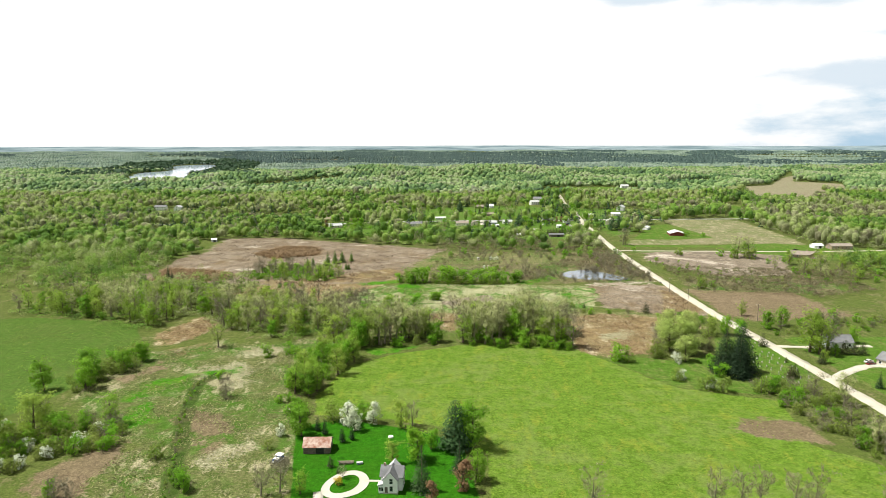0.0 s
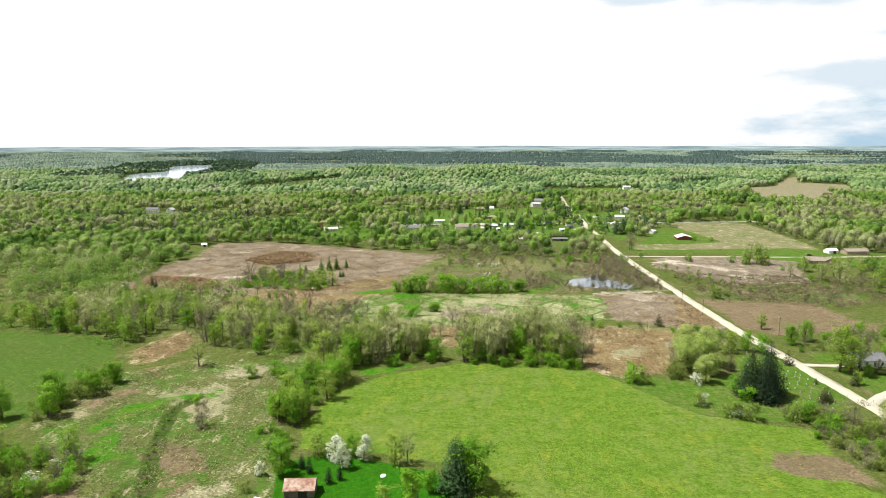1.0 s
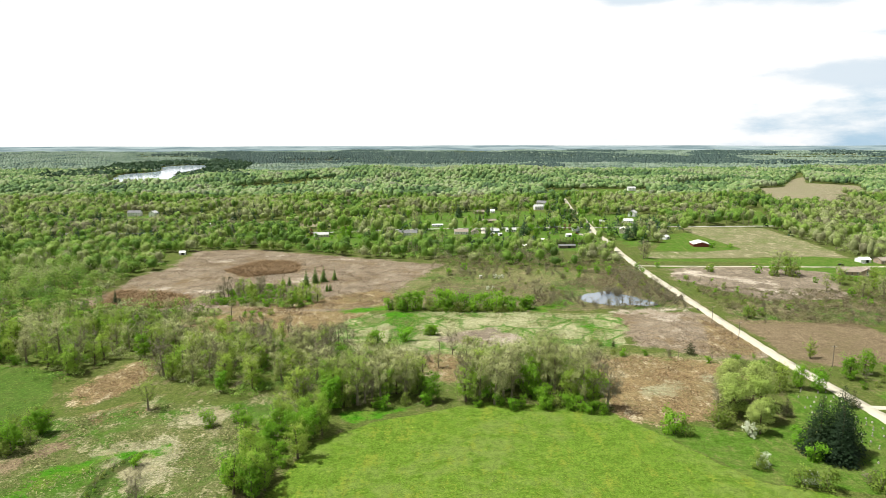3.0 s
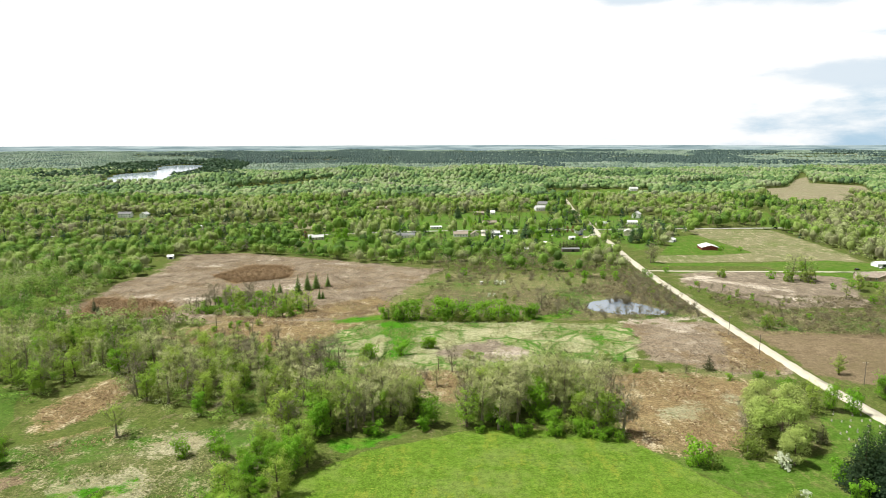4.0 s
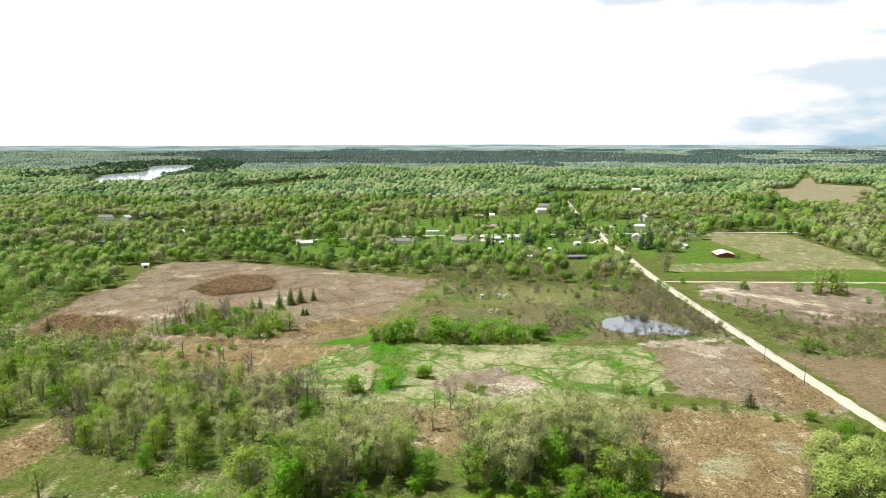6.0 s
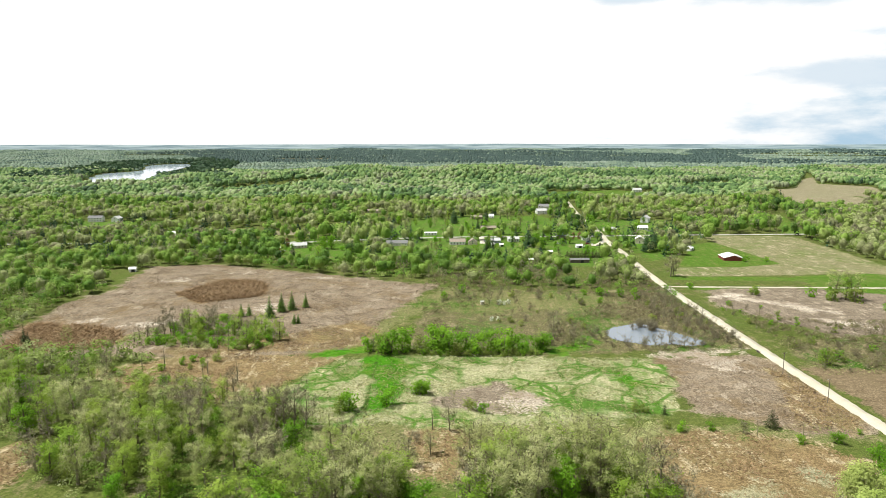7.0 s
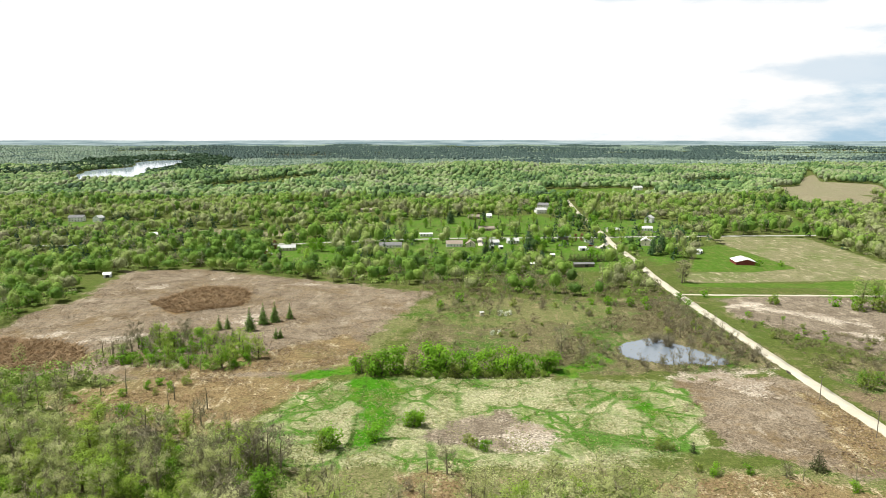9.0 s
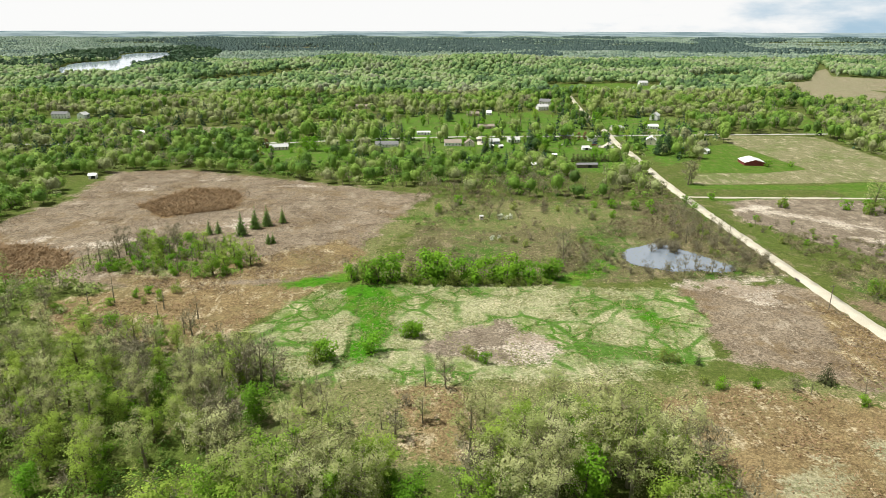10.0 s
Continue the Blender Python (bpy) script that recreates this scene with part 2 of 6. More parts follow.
def glossy(name, colour, rough=0.25, coat=0.5):
    m, tree, bsdf = material(name, rough)
    colour = blend(tree, cloud(tree, place_of(tree), 3.0), colour, tuple(0.85 * c for c in colour))
    tree.links.new(colour, bsdf.inputs["Base Color"])
    bsdf.inputs["Coat Weight"].default_value = coat
    return m


GLASS = glossy("dark window glass", (0.025, 0.03, 0.035), 0.08, 0.3)
PAINT = {name: glossy(name + " car paint", c) for name, c in
         (("red", (0.16, 0.018, 0.018)), ("white", (0.75, 0.75, 0.75)), ("grey", (0.20, 0.21, 0.22)), ("blue", (0.05, 0.10, 0.25)), ("black", (0.02, 0.02, 0.022)))}


def water(name, colour, ripple, chop=0.5):
    m, tree, bsdf = material(name, 0.09)
    bsdf.inputs["Base Color"].default_value = rgba(colour)
    bsdf.inputs["Specular IOR Level"].default_value = 0.5
    p = place_of(tree)
    bumped(tree, bsdf, calc(tree, "ADD", cloud(tree, p, ripple, 4), calc(tree, "MULTIPLY", cloud(tree, p, ripple * 0.1, 2), 2.0)), 0.06, chop)
    return m


# Base colours lightened: part of the sky's reflection is painted into the water.
WATER = water("marsh water", (0.14, 0.165, 0.20), 0.8, 0.14)
LAKE = water("lake water", (0.34, 0.41, 0.48), 0.5, 0.12)


# ---- plan of the ground: outlines in metres, x east and y north ----
PLAN = {
    "meadow": [[(-49, 231), (-52, 250), (-44, 284), (-25, 302), (17, 320), (61, 312), (74, 292), (95, 257), (112, 252), (131, 244), (122, 206), (140, 189), (150, 150), (150, 60), (13, 60), (13, 200), (5, 219), (-19, 226)]],
    "field": [[(-400, 380), (-255, 365), (-240, 369), (-174, 356), (-158, 327), (-150, 290), (-152, 270), (-156, 250), (-165, 222), (-180, 150), (-400, 150)]],
    "lawn": [[(-52, 214), (-51, 221), (-39, 227), (-20, 221), (-4, 215), (6, 202), (12, 150), (-40, 150)]],

    "marsh": [[(-234, 684), (-182, 692), (-104, 660), (-40, 630), (0, 613), (-15, 575), (-28, 530), (-42, 470), (-75, 452), (-109, 456), (-150, 460), (-200, 468), (-236, 480), (-226, 520), (-236, 560), (-222, 600), (-226, 640)],
              [(97, 451), (149, 460), (159, 420), (157, 375), (134, 372), (97, 390), (91, 427)]],
    "orange": [[(147, 440), (157, 425), (158, 388), (146, 376), (130, 384), (138, 410)], [(-113, 456), (-76, 464), (-40, 475), (-30, 500), (-45, 520), (-70, 500), (-110, 480), (-130, 465)], [(-44, 458), (-65, 419), (-81, 404), (-133, 416), (-150, 440), (-120, 458), (-76, 462)],
               [(62, 372), (94, 377), (126, 366), (140, 350), (112, 330), (99, 300), (64, 302), (66, 345)], [(-136, 308), (-120, 321), (-109, 314), (-121, 292)], [(-154, 335), (-143, 372), (-137, 376), (-125, 345), (-130, 325), (-140, 315)],
               [(-12, 376), (2, 384), (10, 374), (14, 352), (6, 340), (-4, 346), (-8, 360)]],
    "cattail": [[(-175, 587), (-157, 630), (-128, 626), (-119, 610), (-116, 580), (-150, 562)], [(-225, 515), (-192, 512), (-172, 502), (-158, 484), (-169, 468), (-215, 466)]],
    "rough": [[(-110, 160), (-107, 205), (-150, 252), (-148, 276), (-143, 300), (-113, 324), (-90, 316), (-65, 329), (-54, 318), (-64, 250), (-50, 206), (-45, 160)]],
    "pale": [[(-65, 419), (-44, 456), (-15, 459), (98, 454), (101, 426), (90, 394), (60, 380), (-11, 380), (-50, 385)]],
    "straw": [[(163, 440), (230, 432), (240, 370), (177, 360), (163, 372)], [(100, 219), (114, 228), (127, 225), (129, 207), (108, 211)], [(-98, 226), (-95, 233), (-82, 231), (-77, 216), (-86, 212)], [(-83, 205), (-76, 210), (-72, 199), (-76, 196)], [(-124, 177), (-126, 186), (-119, 201), (-110, 212), (-103, 205), (-106, 194), (-105, 174)], [(-143, 268), (-132, 290), (-126, 282), (-134, 262)]],
    "cream": [[(-115, 276), (-101, 288), (-92, 292), (-84, 276), (-84, 258), (-95, 256)], [(-104, 304), (-88, 316), (-79, 304), (-92, 292)], [(-80, 196), (-68, 214), (-62, 204), (-72, 190)], [(84, 338), (99, 340), (94, 328), (78, 328)], [(104, 346), (120, 352), (122, 344), (108, 338)]],
    "strip": [[(-123, 243), (-114, 243), (-107, 226), (-107, 218), (-113, 221)], [(-129, 245), (-123, 267), (-110, 276), (-93, 285), (-92, 279), (-108, 271), (-119, 259), (-124, 241)], [(-38, 461), (-15, 459), (-13, 423), (-19, 393), (-27, 392), (-30, 428)], [(53, 466), (78, 490), (80, 478), (58, 459)], [(75, 436), (81, 436), (84, 418), (80, 412), (76, 420)], [(-65, 462), (-36, 470), (-34, 462), (-60, 456)],
              [(-38, 310), (-10, 318), (-14, 309), (-34, 300)]],
    "bleached": [[(-184, 506), (-168, 520), (-148, 526), (-152, 510)], [(-114, 544), (-104, 563), (-97, 556), (-101, 541)], [(-202, 630), (-186, 642), (-184, 628)], [(22, 394), (30, 414), (36, 408), (38, 400), (30, 389)], [(-210, 514), (-196, 526), (-184, 514)],
                 [(175, 577), (198, 588), (208, 562), (200, 560)], [(208, 556), (228, 556), (238, 531), (222, 536)], [(214, 522), (236, 512), (240, 500), (221, 506)], [(92, 457), (120, 463), (150, 467), (148, 460), (118, 457)], [(119, 452), (138, 453), (131, 436), (122, 435)], [(-98, 638), (-82, 648), (-80, 636)], [(-140, 548), (-128, 556), (-126, 548)], [(-160, 655), (-140, 662), (-142, 654)], [(8, 398), (18, 402), (16, 396)]],
    "rubble": [[(-9, 401), (6, 416), (26, 423), (38, 404), (30, 389), (10, 394)], [(178, 595), (241, 604), (300, 580), (262, 489), (209, 489), (173, 550)]],
    "tan": [[(283, 856), (376, 846), (368, 732), (356, 640), (299, 647), (178, 638), (192, 676), (240, 676), (283, 690), (275, 808)]],
    "stubble": [[(645, 1484), (770, 1566), (1089, 2106), (1067, 2041), (800, 1513), (690, 1189), (609, 1099), (530, 1117)],
            [(910, 1701), (960, 1598), (790, 1297), (700, 1363)], [(242, 2662), (392, 2540), (334, 2073), (232, 2145)], [(-90, 2100), (-20, 2125), (-20, 2180), (-80, 2155)], [(-900, 3500), (-300, 3620), (-250, 3520), (-800, 3380)], [(300, 3900), (1200, 3760), (1150, 3660), (350, 3790)], [(-1800, 3900), (-1200, 4100), (-1100, 3980), (-1700, 3780)], [(1400, 3100), (2000, 2900), (1950, 2820), (1380, 3010)], [(-200, 4300), (600, 4330), (620, 4200), (-150, 4180)], [(1500, 3900), (2300, 3500), (2220, 3400), (1450, 3780)], [(-280, 905), (-215, 920), (-200, 880), (-270, 870)], [(-190, 895), (-120, 905), (-130, 868), (-195, 866)], [(-100, 870), (-20, 1000), (60, 1000), (30, 870)]],
    "green": [[(74, 294), (95, 259), (128, 250), (132, 262), (128, 300), (104, 292), (86, 300)], [(131, 260), (150, 262), (162, 275), (162, 330), (140, 330), (128, 300)], [(173, 330), (260, 330), (260, 230), (176, 230)],
              [(-136, 775), (-122, 785), (-85, 770), (-88, 715), (-115, 705), (-128, 735)],
             [(-30, 788), (80, 805), (80, 740), (30, 735), (-30, 745)], [(90, 800), (160, 790), (155, 715), (95, 705)],
             [(195, 680), (247, 790), (275, 808), (283, 690), (240, 676)], [(180, 960), (290, 1000), (280, 900), (182, 890)],
             [(-505, 772), (-440, 796), (-445, 838), (-505, 830)], [(-420, 960), (-330, 1010), (-280, 930), (-380, 880)], [(20, 1010), (140, 1050), (150, 900), (30, 880)], [(268, 640), (330, 650), (420, 600), (420, 540), (290, 560), (262, 600)],
              [(205, 1460), (359, 1503), (455, 1413), (313, 1325), (201, 1345)], [(172, 642), (300, 633), (300, 622), (172, 627)], [(172, 604), (300, 598), (300, 592), (172, 596)], [(380, 862), (400, 862), (470, 1050), (440, 1060)]],
    "yard": [[(-165, 775), (-128, 718), (-60, 706), (20, 690), (150, 680), (163, 700), (168, 840), (160, 860), (170, 1010), (60, 1060), (-30, 1010), (-60, 900), (-150, 820)], [(180, 700), (215, 735), (240, 830), (290, 870), (280, 1000), (190, 1010), (180, 850)], [(-470, 985), (-390, 1000), (-380, 925), (-460, 920)]],
    "scrub": [[(2, 606), (106, 590), (160, 600), (160, 465), (70, 459), (50, 468), (-20, 468), (-10, 540)], [(170, 480), (270, 480), (270, 430), (168, 430)]],
    "olive": [[(-50, 388), (60, 384), (68, 345), (50, 336), (-45, 338)], [(2, 604), (106, 584), (104, 552), (40, 533), (-8, 545), (-25, 500), (-5, 480), (-35, 480), (-38, 530), (-12, 575)], [(62, 382), (150, 380), (150, 368), (64, 366)]],
    "ditch": [[(-84.0, 150), (-82.1, 173), (-90.6, 201), (-102.2, 239), (-106.8, 263), (-100.5, 278), (-96.6, 276), (-101.3, 262), (-96.8, 239), (-84.8, 201), (-76.2, 173), (-78.4, 150)], [(-30, 458), (-28, 458), (-28, 428), (-27, 395), (-29, 395), (-30, 428)]],
}


LAKE_SHORE = [(-770, 1560), (-700, 1570), (-650, 1620), (-740, 1900), (-858, 2165), (-870, 2340), (-925, 2593), (-985, 2855), (-1060, 2990), (-1150, 2900), (-1130, 2700), (-990, 2416), (-965, 2264), (-985, 2195), (-1000, 2100)]


LAKE_OPEN = [(-880, 1790), (-804, 1800), (-752, 1830), (-790, 1964), (-858, 2165), (-870, 2340), (-925, 2593), (-985, 2855), (-1060, 2990), (-1150, 2900), (-1130, 2700), (-990, 2416), (-965, 2264), (-985, 2195), (-1000, 2100)]


def inside_by(x, y, outline):
    """How far each place lies inside (above 0) or outside an outline."""
    a = np.array(outline, float)
    b = np.roll(a, -1, 0)
    near, odd = np.full(x.shape, 1e9), np.zeros(x.shape, bool)
    for (ax, ay), (bx, by) in zip(a, b):
        ex, ey = bx - ax, by - ay
        s = np.clip(((x - ax) * ex + (y - ay) * ey) / (ex * ex + ey * ey + 1e-9), 0, 1)
        near = np.minimum(near, np.hypot(x - ax - s * ex, y - ay - s * ey))
        crosses = (ay > y) != (by > y)
        odd ^= crosses & (x < ax + (y - ay) * ex / (ey if abs(ey) > 1e-9 else 1e-9))
    return np.where(odd, near, -near)


def cover_at(x, y, kind):
    x, y = np.asarray(x, float), np.asarray(y, float)
    return np.max([inside_by(x, y, outline) for outline in PLAN[kind]], axis=0)


KNOLLS = [(-215, 1900, 170, 210, 20.0), (150, 1950, 230, 220, 24.0), (-520, 1750, 230, 170, 12.0), (520, 2000, 260, 200, 10.0), (-900, 1500, 300, 150, 9.0), (620, 1230, 130, 130, 9.0), (1500, 2300, 400, 220, 14.0)]      # x, y, half widths, height


def height_at(x, y):
    """The land is level; far off it is raised into low hills to meet the camera's horizon."""
    x, y = np.asarray(x, float), np.asarray(y, float)
    r = np.hypot(x, y)
    u = np.clip((r - 2600) / 2250, 0, 1)
    rise = 40 * u * u * (3 - 2 * u)
    shore = np.clip((inside_by(x, y, LAKE_SHORE) + 90) / 80, 0, 1)
    waves = 2.4 * np.sin(x / 410 + 1.3) * np.sin(y / 530 + 0.4) + 1.6 * np.sin(x / 170 + y / 260)
    knolls = sum(h * np.exp(-((x - hx) / wx) ** 2 - ((y - hy) / wy) ** 2) for hx, hy, wx, wy, h in KNOLLS)
    return (rise + knolls + waves * np.clip((r - 1300) / 1500, 0, 1)) * (1 - shore) + 4.0 * shore


def axis(low, high, spacing, reach_low, reach_high, growth=1.05, most=70):
    line = list(np.arange(low, high + 0.1, spacing))
    for sign, reach in ((1, reach_high), (-1, reach_low)):
        s, v, more = spacing, (line[-1] if sign > 0 else line[0]), []
        while sign * v < sign * reach:
            s = min(s * growth, most)
            v += sign * s
            more.append(v)
        line = line + more if sign > 0 else more[::-1] + line
    return np.array(line)


def raw_mesh(name, verts, faces, mats):
    data = bpy.data.meshes.new(name)
    verts, faces = np.asarray(verts, np.float32), np.asarray(faces, np.int32)
    n = faces.shape[1]
    data.vertices.add(len(verts))
    data.vertices.foreach_set("co", verts.ravel())
    data.loops.add(faces.size)
    data.loops.foreach_set("vertex_index", faces.ravel())
    data.polygons.add(len(faces))
    data.polygons.foreach_set("loop_start", np.arange(0, faces.size, n, dtype=np.int32))
    data.polygons.foreach_set("loop_total", np.full(len(faces), n, np.int32))
    data.update(calc_edges=True)
    for m in mats:
        data.materials.append(m)
    return data


def build_ground():
    gx, gy = axis(-250, 240, 3.0, -5200, 5200), axis(165, 700, 3.0, -1500, 4990)
    x, y = np.meshgrid(gx, gy)
    x, y = x.ravel(), y.ravel()
    hump = 0.25 * np.sin(x / 9.0) * np.sin(y / 11.0 + 1) + 0.12 * np.sin(x / 3.7 + y / 5.1)
    wide, deep = len(gx), len(gy)
    i = (np.arange(deep - 1)[:, None] * wide + np.arange(wide - 1)).ravel()
    data = raw_mesh("ground", np.c_[x, y, height_at(x, y) + hump * 0.25 - 0.1], np.c_[i, i + 1, i + 1 + wide, i + wide], [ground_material()])
    for kind in PLAN:
        data.attributes.new(kind, "FLOAT", "POINT").data.foreach_set("value", np.clip(cover_at(x, y, kind), -40, 40).astype(np.float32))
    data.polygons.foreach_set("use_smooth", np.ones(len(data.polygons), bool))
    return tagged(new("ground", data), "level farmland of green meadow, tan marsh and dry grass", "ground", kind="structure")


def calc_vector(tree, p, shake):
    """A place shaken by a noise, for wandering lines."""
    push = node(tree, "ShaderNodeCombineXYZ", None, X=calc(tree, "MULTIPLY", shake, 4.5), Y=calc(tree, "MULTIPLY", shake, -3.5))
    return node(tree, "ShaderNodeVectorMath", {"operation": "ADD"}, n0=p, n1=push.outputs[0]).outputs[0]


def ground_material():
    m, tree, bsdf = material("ground cover", 0.95)
    bsdf.inputs["Specular IOR Level"].default_value = 0.03
    p = place_of(tree)
    fine, mid = cloud(tree, p, 1.1, 6, 0.65), cloud(tree, p, 0.16, 5, 0.6)
    big, edge = cloud(tree, p, 0.028, 4, 0.55), cloud(tree, p, 0.09, 6, 0.65)
    streak = cloud(tree, place_of(tree, (0.35, 0.06, 1.0)), 1.0, 5, 0.6)
    grit = calc(tree, "ADD", calc(tree, "MULTIPLY", fine, 0.6), calc(tree, "MULTIPLY", mid, 0.4))
    sway = calc(tree, "ADD", calc(tree, "MULTIPLY", mid, 0.5), calc(tree, "MULTIPLY", big, 0.5))

    def mottled(a, b, c, d=None):
        """Fine mix of two colours, with patches of a third (and a fourth, rarer)."""
        colour = blend(tree, step(tree, grit, 0.36, 0.62), a, b)
        colour = blend(tree, step(tree, sway, 0.46, 0.62), colour, c)
        return colour if d is None else blend(tree, step(tree, calc(tree, "ADD", calc(tree, "MULTIPLY", edge, 0.4), calc(tree, "ADD", calc(tree, "MULTIPLY", fine, 0.3), calc(tree, "MULTIPLY", streak, 0.3))), 0.51, 0.60), colour, d)

    colour = mottled((0.046, 0.068, 0.013), (0.092, 0.104, 0.030), (0.062, 0.088, 0.018), (0.125, 0.112, 0.055))
    layers = [
        ("scrub", 9.0, mottled((0.065, 0.066, 0.026), (0.135, 0.112, 0.064), (0.045, 0.098, 0.012), (0.19, 0.155, 0.098))),
        ("olive", 9.0, mottled((0.080, 0.095, 0.028), (0.165, 0.150, 0.075), (0.052, 0.098, 0.014), (0.205, 0.165, 0.095))),
        ("marsh", 9.0, mottled((0.092, 0.072, 0.048), (0.235, 0.190, 0.142), (0.130, 0.095, 0.055), (0.25, 0.21, 0.16))),
        ("orange", 8.0, mottled((0.098, 0.070, 0.034), (0.215, 0.158, 0.082), (0.135, 0.108, 0.052), (0.33, 0.28, 0.185))),
        ("pale", 7.0, mottled((0.110, 0.130, 0.045), (0.315, 0.298, 0.190), (0.095, 0.140, 0.034), (0.33, 0.295, 0.19))),
        ("rough", 8.0, mottled((0.046, 0.070, 0.013), (0.122, 0.118, 0.052), (0.040, 0.084, 0.010), (0.26, 0.232, 0.145))),
        ("tan", 2.5, mottled((0.105, 0.106, 0.050), (0.185, 0.168, 0.095), (0.095, 0.118, 0.038), (0.30, 0.265, 0.18))),
        ("stubble", 2.5, mottled((0.135, 0.120, 0.075), (0.195, 0.170, 0.110), (0.150, 0.150, 0.082), (0.25, 0.222, 0.155))),
        ("field", 1.0, mottled((0.044, 0.086, 0.013), (0.060, 0.102, 0.018), (0.058, 0.088, 0.018), (0.074, 0.104, 0.024))),
        ("meadow", 1.5, mottled((0.060, 0.112, 0.011), (0.098, 0.158, 0.020), (0.102, 0.142, 0.030), (0.128, 0.160, 0.022))),
        ("green", 1.5, mottled((0.044, 0.094, 0.010), (0.066, 0.122, 0.016), (0.080, 0.112, 0.024), (0.105, 0.118, 0.036))),
        ("rubble", 6.0, mottled((0.080, 0.063, 0.045), (0.220, 0.182, 0.138), (0.110, 0.088, 0.063), (0.29, 0.245, 0.19))),
        ("bleached", 9.0, mottled((0.12, 0.095, 0.07), (0.52, 0.465, 0.385), (0.20, 0.16, 0.12))),
        ("cattail", 4.0, mottled((0.135, 0.085, 0.040), (0.205, 0.138, 0.072), (0.170, 0.110, 0.055))),
        ("straw", 6.0, mottled((0.088, 0.066, 0.038), (0.180, 0.138, 0.088), (0.110, 0.088, 0.048))),
        ("cream", 8.0, mottled((0.115, 0.120, 0.055), (0.285, 0.260, 0.175), (0.200, 0.180, 0.105))),
        ("strip", 7.0, mottled((0.030, 0.110, 0.005), (0.048, 0.145, 0.008), (0.085, 0.125, 0.020))),
        ("yard", 14.0, mottled((0.044, 0.105, 0.010), (0.075, 0.140, 0.018), (0.062, 0.095, 0.022), (0.12, 0.115, 0.050))),
        ("lawn", 0.8, mottled((0.016, 0.080, 0.003), (0.024, 0.105, 0.004), (0.022, 0.085, 0.004))),
        ("ditch", 1.2, mottled((0.026, 0.048, 0.009), (0.044, 0.080, 0.013), (0.060, 0.062, 0.024))),
    ]
    cells = node(tree, "ShaderNodeTexVoronoi", None, Vector=calc_vector(tree, p, edge), Scale=0.055)
    cells.feature = "DISTANCE_TO_EDGE"
    trail = calc(tree, "MULTIPLY", step(tree, cells.outputs["Distance"], 0.075, 0.025), step(tree, big, 0.38, 0.54))
    small_cells = node(tree, "ShaderNodeTexVoronoi", None, Vector=calc_vector(tree, p, mid), Scale=0.12)
    small_cells.feature = "DISTANCE_TO_EDGE"
    trail = calc(tree, "MAXIMUM", trail, calc(tree, "MULTIPLY", step(tree, small_cells.outputs["Distance"], 0.09, 0.03), step(tree, big, 0.50, 0.58)))
    layers = [(kind, ragged, blend(tree, calc(tree, "MULTIPLY", trail, 0.85 if kind == "pale" else 0.45), tone, (0.04, 0.110, 0.008)) if kind in ("pale", "rough") else tone) for kind, ragged, tone in layers]
    for kind, ragged, tone in layers:
        inside = node(tree, "ShaderNodeAttribute", {"attribute_name": kind}).outputs["Fac"]
        rough_edge = calc(tree, "MULTIPLY", calc(tree, "SUBTRACT", calc(tree, "ADD", calc(tree, "MULTIPLY", edge, 0.5), calc(tree, "ADD", calc(tree, "MULTIPLY", big, 0.3), calc(tree, "MULTIPLY", fine, 0.2))), 0.5), ragged * 7.0)
        mask = step(tree, calc(tree, "ADD", inside, rough_edge), -0.25 * ragged - 0.2, 0.25 * ragged + 0.2)
        colour = blend(tree, mask, colour, tone)
    speck = calc(tree, "ADD", calc(tree, "MULTIPLY", cloud(tree, p, 2.6, 3, 0.6), 0.65), calc(tree, "MULTIPLY", cloud(tree, p, 0.5, 3, 0.6), 0.35))
    colour = blend(tree, 1.0, colour, node(tree, "ShaderNodeMapRange", None, Value=speck, From_Min=0.32, From_Max=0.68, To_Min=0.45, To_Max=1.6).outputs[0], "MULTIPLY")
    tree.links.new(colour, bsdf.inputs["Base Color"])
    bumped(tree, bsdf, calc(tree, "ADD", fine, calc(tree, "MULTIPLY", mid, 1.5)), 0.35, 0.8)
    return m


build_ground()


def build_backdrop():
    """Hills along the horizon, just behind the last woods, with pale blue-green haze put into their colour."""
    m, tree, bsdf = material("hazed hills", 1.0)
    bsdf.inputs["Specular IOR Level"].default_value = 0.0
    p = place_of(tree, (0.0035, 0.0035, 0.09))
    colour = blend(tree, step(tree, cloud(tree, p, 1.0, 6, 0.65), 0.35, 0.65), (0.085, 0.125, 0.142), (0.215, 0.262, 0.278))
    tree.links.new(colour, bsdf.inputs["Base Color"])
    verts, n = [], 160
    for k in range(n):
        a = -0.95 + 1.9 * k / (n - 1)
        top = 78 + 1.6 * math.sin(9 * a + 1) + 1.2 * math.sin(23 * a) + 0.7 * math.sin(51 * a + 2)
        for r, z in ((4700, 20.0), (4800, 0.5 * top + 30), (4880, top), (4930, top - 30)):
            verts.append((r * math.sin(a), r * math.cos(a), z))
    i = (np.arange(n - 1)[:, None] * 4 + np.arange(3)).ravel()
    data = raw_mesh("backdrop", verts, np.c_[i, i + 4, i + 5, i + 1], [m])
    tagged(new("backdrop", data), "hills along the horizon with pale blue-green haze in their colour", "hills", kind="structure")


build_backdrop()


